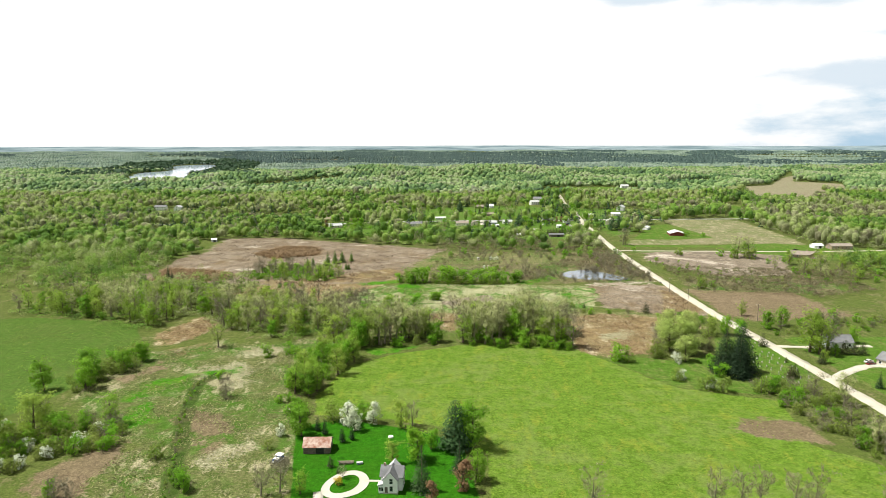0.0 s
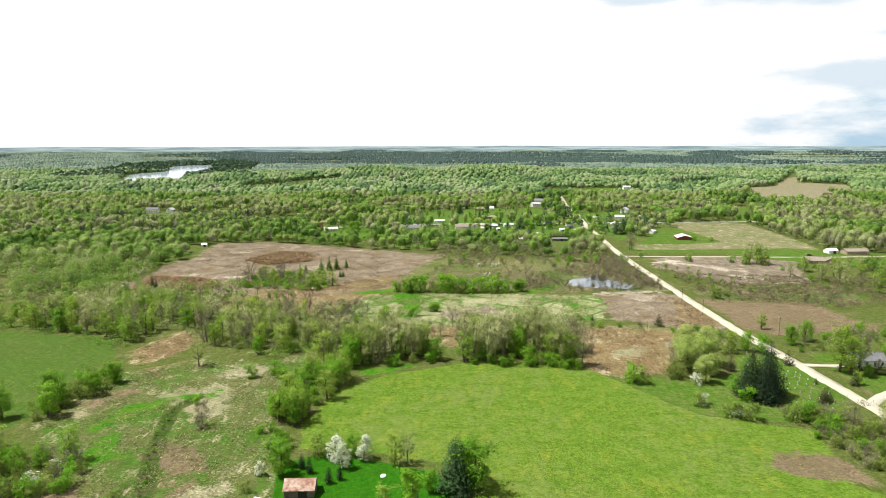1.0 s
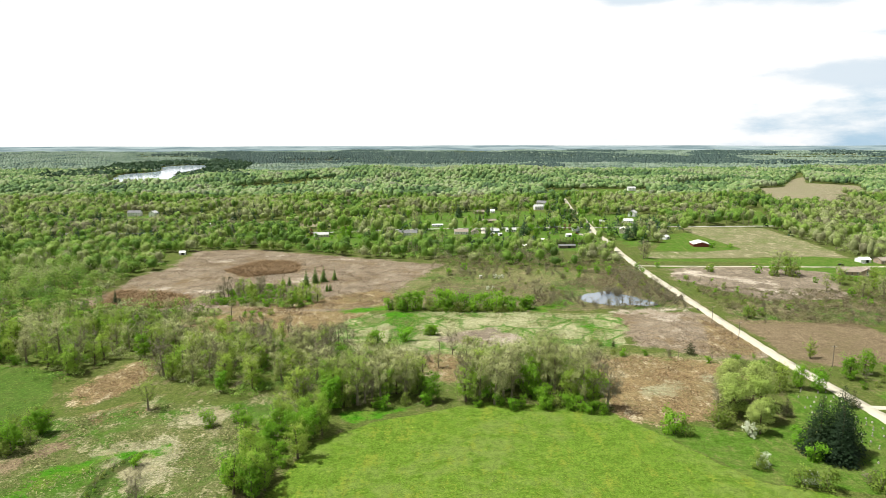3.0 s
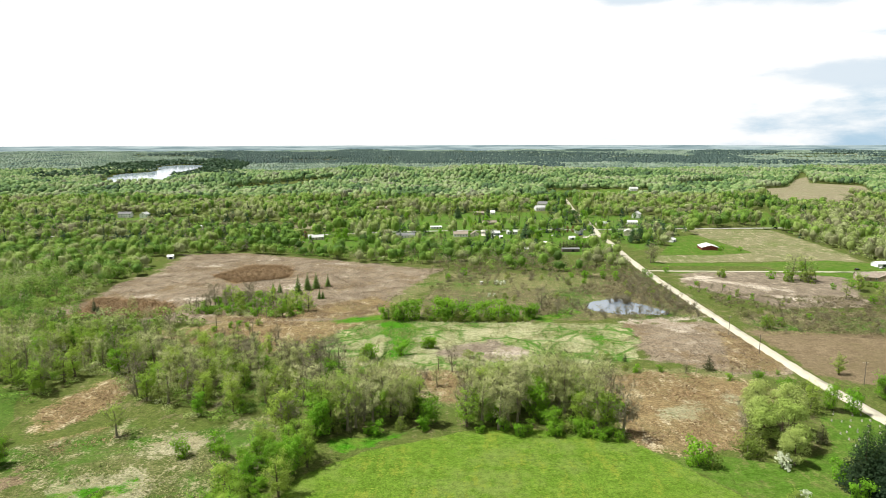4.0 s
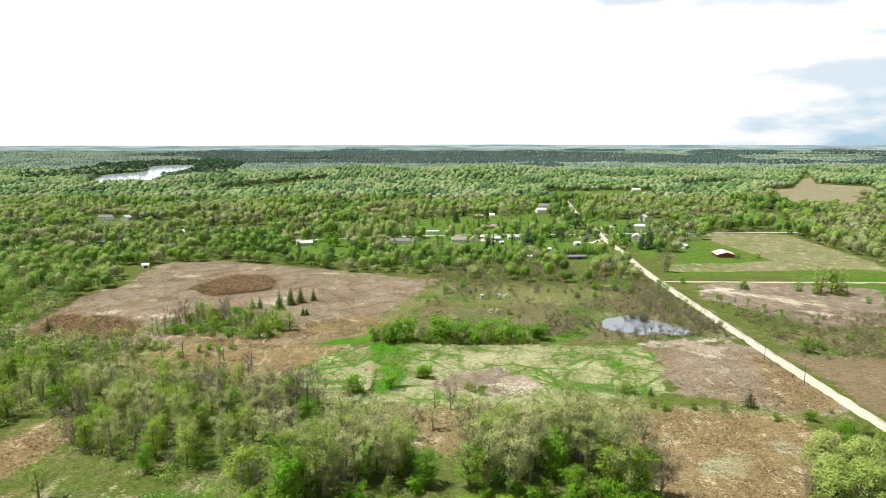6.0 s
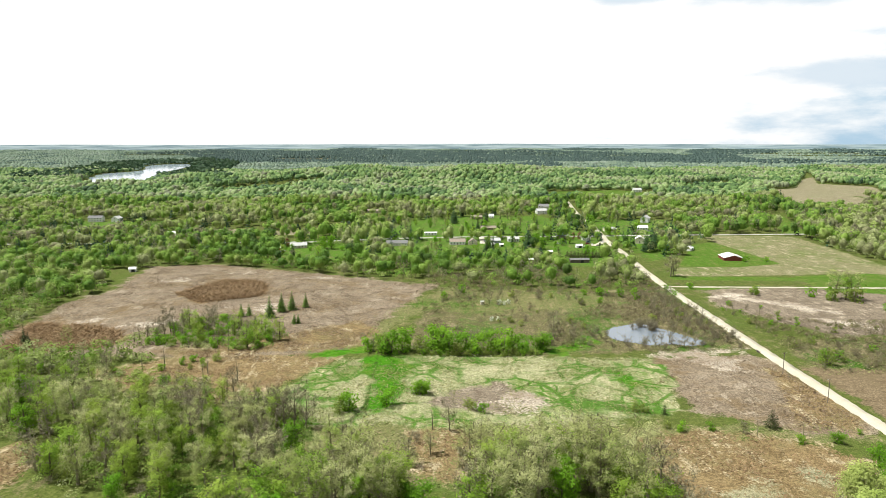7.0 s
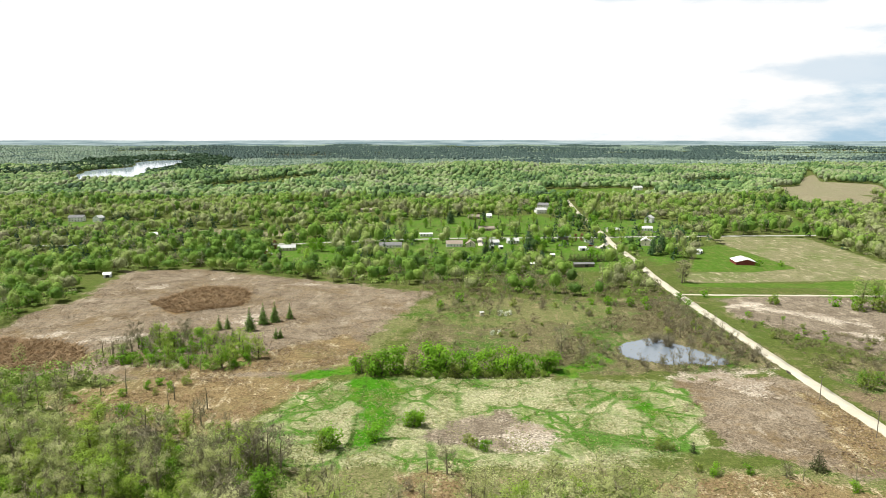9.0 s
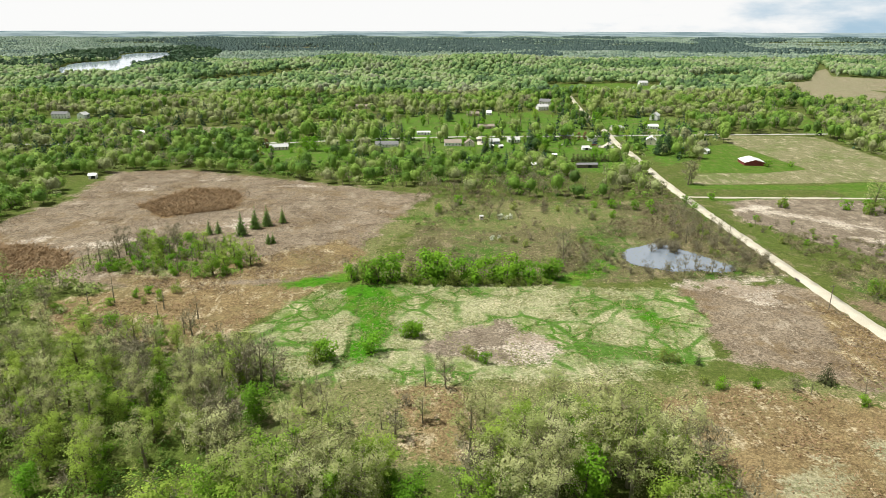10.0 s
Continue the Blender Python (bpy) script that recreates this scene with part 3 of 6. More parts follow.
# ---- roads and water ----
def ribbon(name, line, width, mat, lift, label, category, wobble=0.25):
    """A road surface along a line, with crowned middle and uneven edges."""
    dense = []
    for a, b in zip(line, line[1:]):
        n = max(1, int(math.dist(a, b) / 3.0))
        dense += [(a[0] + (b[0] - a[0]) * i / n, a[1] + (b[1] - a[1]) * i / n) for i in range(n)]
    dense.append(line[-1])
    pts = np.array(dense)
    for _ in range(3):
        pts[1:-1] = 0.25 * pts[:-2] + 0.5 * pts[1:-1] + 0.25 * pts[2:]
    way = np.gradient(pts, axis=0)
    side = np.c_[way[:, 1], -way[:, 0]] / np.maximum(np.hypot(*way.T), 1e-6)[:, None]
    rng = np.random.default_rng(len(line) + int(abs(line[0][0])))
    verts = []
    for k, (across, up) in enumerate(((-0.5, -0.25), (-0.46, 0.0), (0.0, 0.1), (0.46, 0.0), (0.5, -0.25))):
        p = pts + side * (across * width + (rng.normal(0, wobble, len(pts)) * np.sign(across) if across else 0)[:, None] if across else side * 0)
        verts.append(np.c_[p, height_at(p[:, 0], p[:, 1]) + lift + up])
    verts = np.stack(verts, 1).reshape(-1, 3)
    i = (np.arange(len(pts) - 1)[:, None] * 5 + np.arange(4)).ravel()
    data = raw_mesh(name, verts, np.c_[i, i + 5, i + 6, i + 1], [mat])
    return tagged(new(name, data), label, category, kind="structure")


ribbon("gravel_road", [(167, 60), (165, 240), (163, 283), (161, 320), (157.5, 372), (157, 440), (157.5, 530), (158.5, 607), (161, 660), (164, 700), (168, 749), (169, 790), (172, 825), (176, 855), (180, 901), (186, 944), (188, 1004), (197, 1099), (212, 1218), (222, 1320)], 6.0, GRAVEL, 0.12, "pale dusty gravel road running straight through farmland", "road")
ribbon("village_road", [(-620, 800), (-300, 806), (-205, 812), (-132, 813), (-50, 836), (38, 848), (163, 850), (223, 856), (385, 862), (700, 880)], 5.5, ASPHALT, 0.16, "pale asphalt country road crossing the village", "road")
ribbon("farm_track", [(160, 606), (180, 604), (240, 602), (330, 598), (470, 610)], 3.0, GRAVEL, 0.1, "narrow pale gravel farm track", "road")
ribbon("side_drive", [(162, 314), (178, 312), (210, 314)], 3.4, GRAVEL, 0.1, "pale gravel driveway beside the road", "driveway")
ribbon("house_drive", [(165, 268), (175, 276), (191, 286), (204, 284)], 4.6, CONCRETE, 0.1, "pale concrete driveway with a parked car", "driveway")
ribbon("village_lane", [(171, 822), (160, 800), (150, 785)], 6.0, GRAVEL, 0.1, "pale gravel yard lane between houses", "driveway")
ribbon("bent_drive", [(-214, 752), (-232, 790), (-228, 806)], 3.0, GRAVEL, 0.1, "pale gravel driveway among trees", "driveway")
ribbon("white_house_drive", [(44, 800), (46, 846)], 5.0, CONCRETE, 0.1, "pale concrete driveway beside a white house", "driveway")


def pool(name, outline, mat, z, label, category):
    """A sheet of water with a wavy shore."""
    a = np.array(outline, float)
    for _ in range(3):
        b = np.roll(a, -1, 0)
        a = np.stack([0.75 * a + 0.25 * b, 0.25 * a + 0.75 * b], 1).reshape(-1, 2)
    jag = 0.004 * np.ptp(a[:, 0]) * np.stack([np.sin(np.arange(len(a)) * 2.3), np.cos(np.arange(len(a)) * 3.1)], 1)
    bm = bmesh.new()
    bm.faces.new([bm.verts.new((px, py, z)) for px, py in a + 4 * jag])
    bmesh.ops.triangulate(bm, faces=bm.faces)
    data = bpy.data.meshes.new(name)
    bm.to_mesh(data)
    bm.free()
    data.materials.append(mat)
    return tagged(new(name, data), label, category, kind="structure")


POND = [(88, 490), (92, 503), (102, 508), (112, 514), (117, 505), (124, 497), (130, 486), (136, 477), (128, 470), (116, 475), (107, 471), (97, 478), (90, 481)]
pool("pond", POND, WATER, 0.12, "still marsh pond reflecting the sky", "pond")
pool("lake", LAKE_SHORE, LAKE, 5.0, "long pale lake among wooded hills", "lake")


# ---- plants ----
def quads(centres, normals, sizes, rng, squash=0.75):
    """Uneven four-cornered leaf sprays at the centres."""
    n = len(centres)
    normals = normals / np.maximum(np.linalg.norm(normals, axis=1, keepdims=True), 1e-6)
    other = rng.normal(size=(n, 3))
    u = np.cross(normals, other)
    u /= np.maximum(np.linalg.norm(u, axis=1, keepdims=True), 1e-6)
    v = np.cross(normals, u)
    s = sizes[:, None] * 0.5
    j = lambda: rng.uniform(0.55, 1.25, (n, 1))
    corners = np.stack([centres + u * s * j(), centres + v * s * squash * j(), centres - u * s * j(), centres - v * s * squash * j()], 1)
    return corners.reshape(-1, 3), np.arange(4 * n).reshape(n, 4)


def tube(line, radii, sides=5):
    """A tapered tube along a line of points."""
    line, verts, faces = np.asarray(line, float), [], []
    way = np.gradient(line, axis=0)
    for p, w, r in zip(line, way, radii):
        w = w / max(np.linalg.norm(w), 1e-6)
        u = np.cross(w, (0.31, 0.95, 0.08))
        u /= max(np.linalg.norm(u), 1e-6)
        v = np.cross(w, u)
        verts += [p + r * (math.cos(a) * u + math.sin(a) * v) for a in (2 * math.pi * k / sides for k in range(sides))]
    for k in range(len(line) - 1):
        for a in range(sides):
            b = (a + 1) % sides
            faces.append((k * sides + a, k * sides + b, (k + 1) * sides + b, (k + 1) * sides + a))
    return np.array(verts), np.array(faces)


def join(pieces):
    verts, faces, base = [], [], 0
    for v, f in pieces:
        verts.append(v)
        faces.append(f + base)
        base += len(v)
    return np.concatenate(verts), np.concatenate(faces)


def skeleton(rng, high, wide, clear, limbs, upright=0.6, stems=1, fork=3):
    """Stems, limbs and twigs of a broadleaf tree: tubes for the wood, and the places where leaves grow."""
    wood, tips, fine = [], [], []
    for k in range(stems):
        lean = rng.normal(0, 0.05 if stems == 1 else 0.22, 2) * high
        s = np.linspace(0, 1, 6)[:, None]
        foot = rng.normal(0, 0.15 * (stems > 1), 2)
        trunk = np.c_[foot + lean * s ** 1.4 + rng.normal(0, 0.012 * high, (6, 2)) * s, s * high * 0.86]
        thick = 0.026 * high / math.sqrt(stems) + 0.03
        wood.append(tube(trunk, thick * np.array([1.25, 0.9, 0.72, 0.52, 0.32, 0.12]), 5 if stems == 1 else 3))
        for i in range(max(3, limbs // stems)):
            h = clear + (0.97 - clear) * (i + rng.random()) / max(3, limbs // stems)
            at = np.array([np.interp(h, np.linspace(0, 1, 6), trunk[:, c]) for c in range(3)])
            turn = i * 2.4 + rng.normal(0, 0.4)
            reach = wide * (0.55 + 0.55 * math.sin(math.pi * min(1, 0.25 + 0.8 * (1 - h)))) * rng.uniform(0.6, 1.05)
            out = np.array([math.cos(turn), math.sin(turn), 0.0])
            rise = upright * reach * rng.uniform(0.6, 1.3)
            line = np.array([at, at + out * reach * 0.4 + (0, 0, rise * 0.35), at + out * reach * 0.75 + (0, 0, rise * 0.75), at + out * reach + (0, 0, rise)])
            line[1:] += rng.normal(0, 0.06 * reach, (3, 3))
            r = thick * 0.42 * (1.15 - h)
            wood.append(tube(line, [r, r * 0.7, r * 0.45, r * 0.15], 4 if stems == 1 else 3))
            tips += [line[2], line[3]]
            for _ in range(fork):
                a = line[1] + (line[3] - line[1]) * rng.random()
                b = a + (out * 0.4 + rng.normal(0, 0.5, 3) + (0, 0, 0.35)) * reach * 0.45
                fine.append((a, b))
                if stems == 1:
                    wood.append(tube([a, b], [r * 0.4, 0.02], 3))
                tips.append(b)
        tips.append(trunk[-1])
    return wood, np.array(tips), fine


def thing(name, label, category, parts, group=""):
    """An empty with its meshes under it."""
    root = new(name)
    root.empty_display_size = 0.3
    tagged(root, label, category, group)
    for part_name, data in parts:
        ob = new(part_name, data)
        ob.parent = root
    return root


def twig_fans(tips, rng, per, length, width):
    """Thin twigs that end in points."""
    n = len(tips) * per
    a = np.repeat(tips, per, 0) + rng.normal(0, 0.25 * length, (n, 3))
    b = a + rng.normal(0, 0.5, (n, 3)) * length + np.array([0, 0, 0.45]) * length
    side = rng.normal(0, 1, (n, 3))
    side *= width / np.linalg.norm(side, axis=1, keepdims=True)
    mid = 0.5 * (a + b) + rng.normal(0, 0.08 * length, (n, 3))
    return np.stack([a - side, a + side, mid + side * 0.6, b], 1).reshape(-1, 3), np.arange(4 * n).reshape(n, 4)


def broadleaf(name, label, seed, high, wide, leaf, bark, leaves, size, spread, clear=0.25, limbs=16, upright=0.6, stems=1, twigs=0, category="tree", group="", lobe_count=22, airy=0.0, fork=3):
    """A broadleaf tree or bush; airy is the share of leaves that grow in tufts along the twigs, the rest fills rounded lobes."""
    rng = np.random.default_rng(seed)
    wood, tips, fine = skeleton(rng, high, wide, clear, limbs, upright, stems, fork)
    crown, on_twigs = [], int(leaves * airy)
    if on_twigs:
        ends = np.array(fine)
        lucky = rng.integers(0, len(ends), on_twigs)
        along = rng.beta(2.2, 1.0, on_twigs)[:, None] * 1.12
        c = ends[lucky, 0] + (ends[lucky, 1] - ends[lucky, 0]) * along + rng.normal(0, 0.24 * spread, (on_twigs, 3))
        c[:, 2] = np.maximum(c[:, 2], 0.15 * size + 0.01 * high)
        way = c - np.array([0, 0, 0.45 * high])
        way /= np.linalg.norm(way, axis=1, keepdims=True)
        crown.append(quads(c, way + (0, 0, 0.5) + rng.normal(0, 0.33, (on_twigs, 3)), size * rng.uniform(0.55, 1.45, on_twigs), rng))
    if leaves > on_twigs:
        n = leaves - on_twigs
        low, top = clear * high, high * 0.97
        middle = np.array([*tips.mean(0)[:2], 0.5 * (low + top)])
        way = rng.normal(0, 1, (lobe_count, 3))
        way /= np.linalg.norm(way, axis=1, keepdims=True)
        shape = np.array([wide * 0.74, wide * 0.74, 0.5 * (top - low)])
        lobes = middle + way * shape * rng.uniform(0.55, 1.0, (lobe_count, 1)) - (0, 0, 0.35 * spread)
        lobes[:4] = tips[-4:] * 0.6 + middle * 0.4
        which = rng.integers(0, len(lobes), n)
        radius = (spread * rng.uniform(0.7, 1.3, len(lobes)))[which]
        way = rng.normal(0, 1, (n, 3)) + (0, 0, 0.35) + 0.5 * (lobes[which] - middle) / max(wide, 1)
        way /= np.linalg.norm(way, axis=1, keepdims=True)
        c = lobes[which] + way * (radius * rng.uniform(0.55, 1.12, n))[:, None] * (1, 1, 0.85)
        c[:, 2] = np.maximum(c[:, 2], 0.15 * size + 0.01 * high)
        crown.append(quads(c, way + (0, 0, 0.35) + rng.normal(0, 0.3, (n, 3)), size * rng.uniform(0.55, 1.45, n), rng))
    if twigs:
        wood.append(twig_fans(tips, rng, twigs, 0.22 * wide + 0.5, 0.006 + 0.0009 * high))
    v, f = join(wood)
    parts = [("trunk", raw_mesh("trunk", v, f, [bark]))]
    if crown:
        v, f = join(crown)
        parts.append(("crown", raw_mesh("crown", v, f, [leaf])))
    return thing(name, label, category, parts, group)


def conifer(name, label, seed, high, wide, rows, per, leaf, gap=0.0, category="tree", group="", drop=0.25, start=0.06, full=0.85, fine=0.42):
    """A cone of whorled boughs made of small needle sprays; full bends the outline from a slim spire (above 1) to a dome."""
    rng = np.random.default_rng(seed)
    trunk = tube(np.c_[np.zeros((4, 2)), np.array([0, 0.35, 0.7, 0.98]) * high], np.array([0.022, 0.016, 0.009, 0.002]) * high + 0.02, 6)
    cs, ns, ss = [], [], []
    for k in range(rows):
        h = start + (0.99 - start) * (k + 0.5) / rows
        reach = wide * (1 - h) ** full * rng.uniform(0.82, 1.08) + 0.10
        boughs = max(5, int(per * (0.3 + 0.7 * (1 - h))))
        for b in range(boughs):
            if rng.random() < gap:
                continue
            turn = 2 * math.pi * (b + rng.random() * 0.8) / boughs + k * 1.7
            far = reach * rng.uniform(0.7, 1.12)
            for s in (0.45, 0.68, 0.86, 1.0):
                side = rng.normal(0, 0.12 * far * s)
                cs.append((math.cos(turn) * far * s - math.sin(turn) * side, math.sin(turn) * far * s + math.cos(turn) * side, h * high - drop * far * s + rng.normal(0, 0.012 * high)))
                ns.append((math.cos(turn) * 0.7 + rng.normal(0, 0.4), math.sin(turn) * 0.7 + rng.normal(0, 0.4), 0.75))
                ss.append(max(0.30, fine * far * (1.2 - 0.55 * s)) * rng.uniform(0.7, 1.25))
    v, f = quads(np.array(cs), np.array(ns), np.array(ss), rng, 0.6)
    v[:, 2] = np.maximum(v[:, 2], 0.03)
    return thing(name, label, category, [("trunk", raw_mesh("trunk", *trunk, [BARK])), ("crown", raw_mesh("crown", v, f, [leaf]))], group)


KINDS = {}


def stock(kind, makers):
    KINDS[kind] = [[make, None] for make in makers]


def plant(kind, x, y, size=1.0, rng=random, wet=False):
    """Sets one plant of a kind: the first of each shape is built, the next ones copy it."""
    if inside_by(np.array([float(x)]), np.array([float(y)]), POND)[0] > 0.5 and not wet:
        return None
    slot = rng.choice(KINDS[kind + "_far" if kind + "_far" in KINDS and (y > 560 or abs(x) > 205) else kind])
    m = Matrix.Translation((x, y, float(height_at(x, y)) - 0.06)) @ Matrix.Rotation(rng.uniform(0, 6.28), 4, "Z") @ Matrix.Diagonal((size * rng.uniform(0.9, 1.1), size * rng.uniform(0.9, 1.1), size, 1))
    if slot[1] is None:
        slot[1] = slot[0]()
        slot[1].matrix_basis = m
        return slot[1]
    ob = copy_thing(slot[1], Matrix.Identity(4))
    ob.matrix_basis = m
    return ob


for suffix, n, big in (("", 1.0, 1.0), ("_far", 0.34, 1.65)):      # fewer and larger sprays on the trees that stay far off
    stock("green" + suffix, [lambda k=k, n=n, big=big: broadleaf("leafy_tree", "tree in fresh bright green spring leaf", 10 + k, 13.0, 4.2, LEAF["green"], BARK, int(2600 * n), 0.55 * big, 1.65, 0.05, 13, 0.5, airy=0.15, fork=4, lobe_count=30) for k in range(3)])
    stock("yellow" + suffix, [lambda k=k, n=n, big=big: broadleaf("young_leaf_tree", "tree with light yellow-green young leaves", 20 + k, 15.0, 4.4, LEAF["yellow"], BARK, int(2700 * n), 0.45 * big, 1.7, 0.09, 14, 0.6, airy=0.5, fork=5, lobe_count=28) for k in range(3)])
    stock("hazy" + suffix, [lambda k=k, n=n, big=big: broadleaf("budding_tree", "tall tree with pale grey-green opening buds", 30 + k, 18.0, 4.8, LEAF["hazy"], BARK_GREY, int(3900 * n), 0.34 * big, 1.7, 0.22, 14, 0.7, twigs=1, airy=0.8, fork=5, lobe_count=26) for k in range(3)])
    stock("bush" + suffix, [lambda k=k, n=n, big=big: broadleaf("green_bush", "rounded bush in bright green leaf", 110 + k, 5.6, 2.9, LEAF["green"], BARK, int(760 * n), 0.52 * big, 1.15, 0.0, 8, 0.55, stems=3, category="bush", airy=0.12) for k in range(3)])
    stock("olive" + suffix, [lambda k=k, n=n, big=big: broadleaf("olive_bush", "rounded bush with dull olive-green leaves", 120 + k, 5.0, 2.9, LEAF["olive"], BARK_GREY, int(680 * n), 0.47 * big, 1.15, 0.0, 8, 0.5, stems=3, category="bush", airy=0.12) for k in range(3)])
stock("bare", [lambda k=k: broadleaf("bare_tree", "still leafless grey-brown tree", 40 + k, 15.0, 3.8, LEAF["bare"], BARK_GREY, 520, 0.26, 1.5, 0.18, 15, 0.9, twigs=8, airy=1.0, fork=4) for k in range(3)])
stock("snag", [lambda k=k: broadleaf("dead_tree", "thin dead tree with few broken limbs", 50 + k, 12.0, 1.7, LEAF["bare"], BARK_GREY, 0, 0.3, 0.5, 0.4, 7, 0.8, twigs=2) for k in range(3)])
stock("white", [lambda k=k: broadleaf("blossom_tree", "small tree covered in white spring blossom", 60 + k, 8.5, 3.1, LEAF["white"], BARK, 1000, 0.55, 1.2, 0.06, 14, 0.5) for k in range(2)])
stock("willow", [lambda k=k: broadleaf("willow_tree", "broad willow with dense pale green crown", 70 + k, 16.0, 6.0, LEAF["willow"], BARK, 6500, 0.52, 2.5, 0.06, 22, 0.45) for k in range(2)])
stock("great_spruce", [lambda: conifer("great_spruce", "broad dense dark spruce between meadow and road", 86, 20.0, 6.8, 62, 34, LEAF["spruce"], 0.0, drop=0.15, start=0.01, full=0.6, fine=0.24)])
stock("spruce", [lambda k=k: conifer("spruce_tree", "dark green spruce with drooping boughs to the ground", 80 + k, 17.0, 4.6, 34, 20, LEAF["conifer"], fine=0.34) for k in range(2)])
stock("pine", [lambda k=k: conifer("pine_tree", "tall dark pine with open ragged boughs", 90 + k, 18.0, 6.0, 36, 26, LEAF["pine"], 0.06, drop=-0.05, start=0.05, full=0.5, fine=0.36) for k in range(2)])
stock("cedar", [lambda k=k: conifer("cedar_bush", "small dark green cedar of cone shape", 95 + k, 5.2, 2.0, 16, 14, LEAF["cedar"], 0.0, drop=-0.3, start=0.01, full=0.5, fine=0.4) for k in range(2)])
stock("cypress", [lambda k=k: conifer("columnar_cedar", "slim dark columnar cedar beside a shed", 97 + k, 6.5, 1.6, 24, 14, LEAF["spruce"], 0.0, drop=-0.6, start=0.01, full=0.35, fine=0.45) for k in range(1)])
stock("tamarack", [lambda k=k: conifer("tamarack_tree", "narrow green tamarack standing in the marsh", 100 + k, 13.0, 3.4, 26, 15, LEAF["conifer_light"], 0.10, drop=0.05, start=0.04, fine=0.62) for k in range(2)])
stock("red", [lambda k=k: broadleaf("red_leaf_tree", "dense tree with brownish red leaves", 105 + k, 11.5, 3.2, LEAF["red"], BARK, 1300, 0.6, 1.4, 0.06, 16, 0.6) for k in range(1)])
stock("twiggy", [lambda k=k: broadleaf("bare_shrub", "low leafless grey-brown marsh shrub", 130 + k, 3.6, 2.2, LEAF["shrub"], BARK_GREY, 230, 0.34, 0.9, 0.03, 8, 0.9, stems=4, twigs=3, category="bush") for k in range(3)])
stock("whitebush", [lambda k=k: broadleaf("blossom_bush", "rounded bush with white spring blossom", 140 + k, 4.6, 2.6, LEAF["white"], BARK, 420, 0.55, 1.0, 0.02, 12, 0.5, stems=3, category="bush") for k in range(1)])
stock("gold", [lambda k=k: broadleaf("forsythia_bush", "small bush with golden yellow blossom", 145 + k, 2.2, 1.3, LEAF["gold"], BARK, 300, 0.34, 0.6, 0.05, 9, 0.5, stems=3, category="bush") for k in range(1)])

dice = random.Random(7)


def strew(outline, spacing, mix, low=0.75, high=1.2, keep=1.0):
    """Plants over an outline, on a shaken grid; mix names the kinds with their shares."""
    spacing *= 1.28
    a = np.array(outline, float)
    kinds, shares = zip(*mix.items())
    y = a[:, 1].min()
    while y < a[:, 1].max():
        x = a[:, 0].min()
        while x < a[:, 0].max():
            px, py = x + dice.uniform(-0.45, 0.45) * spacing, y + dice.uniform(-0.45, 0.45) * spacing
            if dice.random() < keep and inside_by(np.array([px]), np.array([py]), outline)[0] > 0:
                plant(dice.choices(kinds, shares)[0], px, py, dice.uniform(low, high), dice)
            x += spacing
        y += spacing * 0.87


# The farmyard's trees.
for kind, px, py, size in (
        ("white", -35, 222, 1.15), ("white", -32, 217, 1.0), ("white", -26, 223, 1.0), ("green", -30, 226, 0.6), ("olive", -41, 225, 1.5),
        ("green", -50, 213, 0.95), ("green", -52, 220, 0.8), ("yellow", -16, 220, 0.72), ("bare", -12, 221, 0.6), ("pine", 3, 203, 0.98),
        ("green", 9, 205, 1.3), ("green", 6, 211, 1.05), ("green", -9, 196, 1.0), ("yellow", -17, 193, 0.55), ("green", -5, 203, 0.6), ("spruce", -7, 177, 0.85),
        ("red", 5, 177, 0.95), ("red", -4, 170, 0.7), ("spruce", 4, 188, 0.62), ("green", 9, 182, 0.8), ("white", -57, 213, 0.6), ("bare", -48, 176, 0.7), ("bare", -53, 174, 0.6), ("yellow", -42, 175, 0.5),
        ("cedar", -36, 191, 0.7), ("cypress", -45, 217, 0.75), ("cypress", -42, 214, 0.8), ("cypress", -35, 208, 0.75), ("cypress", -32, 210, 0.65), ("gold", -32, 180, 1.2), ("bare", -31, 184, 0.3), ("cedar", -33, 187, 0.4), ("twiggy", -52, 188, 1.0), ("twiggy", -50, 190, 0.9)):
    plant(kind, px, py, size, dice)
# Bare tree tops near the start of the flight.
for px, py in ((74, 168), (81, 167), (87, 169), (95, 166), (101, 167), (40, 166), (122, 166)):
    plant("bare", px, py, 0.75, dice)
# The row of trees along the meadow's north edge, in two groups with a gap.
strew([(-60, 308), (-30, 314), (-4, 321), (-2, 336), (-26, 338), (-60, 326)], 5.6, {"hazy": 4, "yellow": 4.5, "bare": 2, "green": 1, "bush": 1}, 0.9, 1.25)
strew([(8, 319), (40, 314), (62, 311), (68, 330), (54, 348), (8, 346)], 5.8, {"hazy": 5.5, "bare": 2, "yellow": 3.5, "bush": 2.5}, 0.95, 1.3)
strew([(8, 314), (60, 307), (62, 314), (8, 320)], 4.4, {"bush": 4, "green": 1.5, "olive": 1}, 0.7, 1.2)
strew([(10, 322), (60, 316), (66, 330), (54, 350), (10, 348)], 6.4, {"bush": 4, "green": 2.5}, 0.75, 1.25, 0.8)
strew([(-58, 312), (-6, 324), (-6, 336), (-56, 328)], 7.4, {"bush": 3, "yellow": 1.5, "green": 1.5}, 0.6, 1.0, 0.7)
strew([(-58, 304), (-4, 317), (-4, 322), (-60, 310)], 4.4, {"olive": 3, "twiggy": 2, "bush": 2}, 0.6, 1.0)
strew([(-44, 342), (-2, 345), (14, 350), (58, 348), (58, 366), (20, 372), (-40, 372)], 8.0, {"bare": 3, "hazy": 2.5, "snag": 1, "olive": 1, "twiggy": 1}, 0.45, 0.85, 0.6)
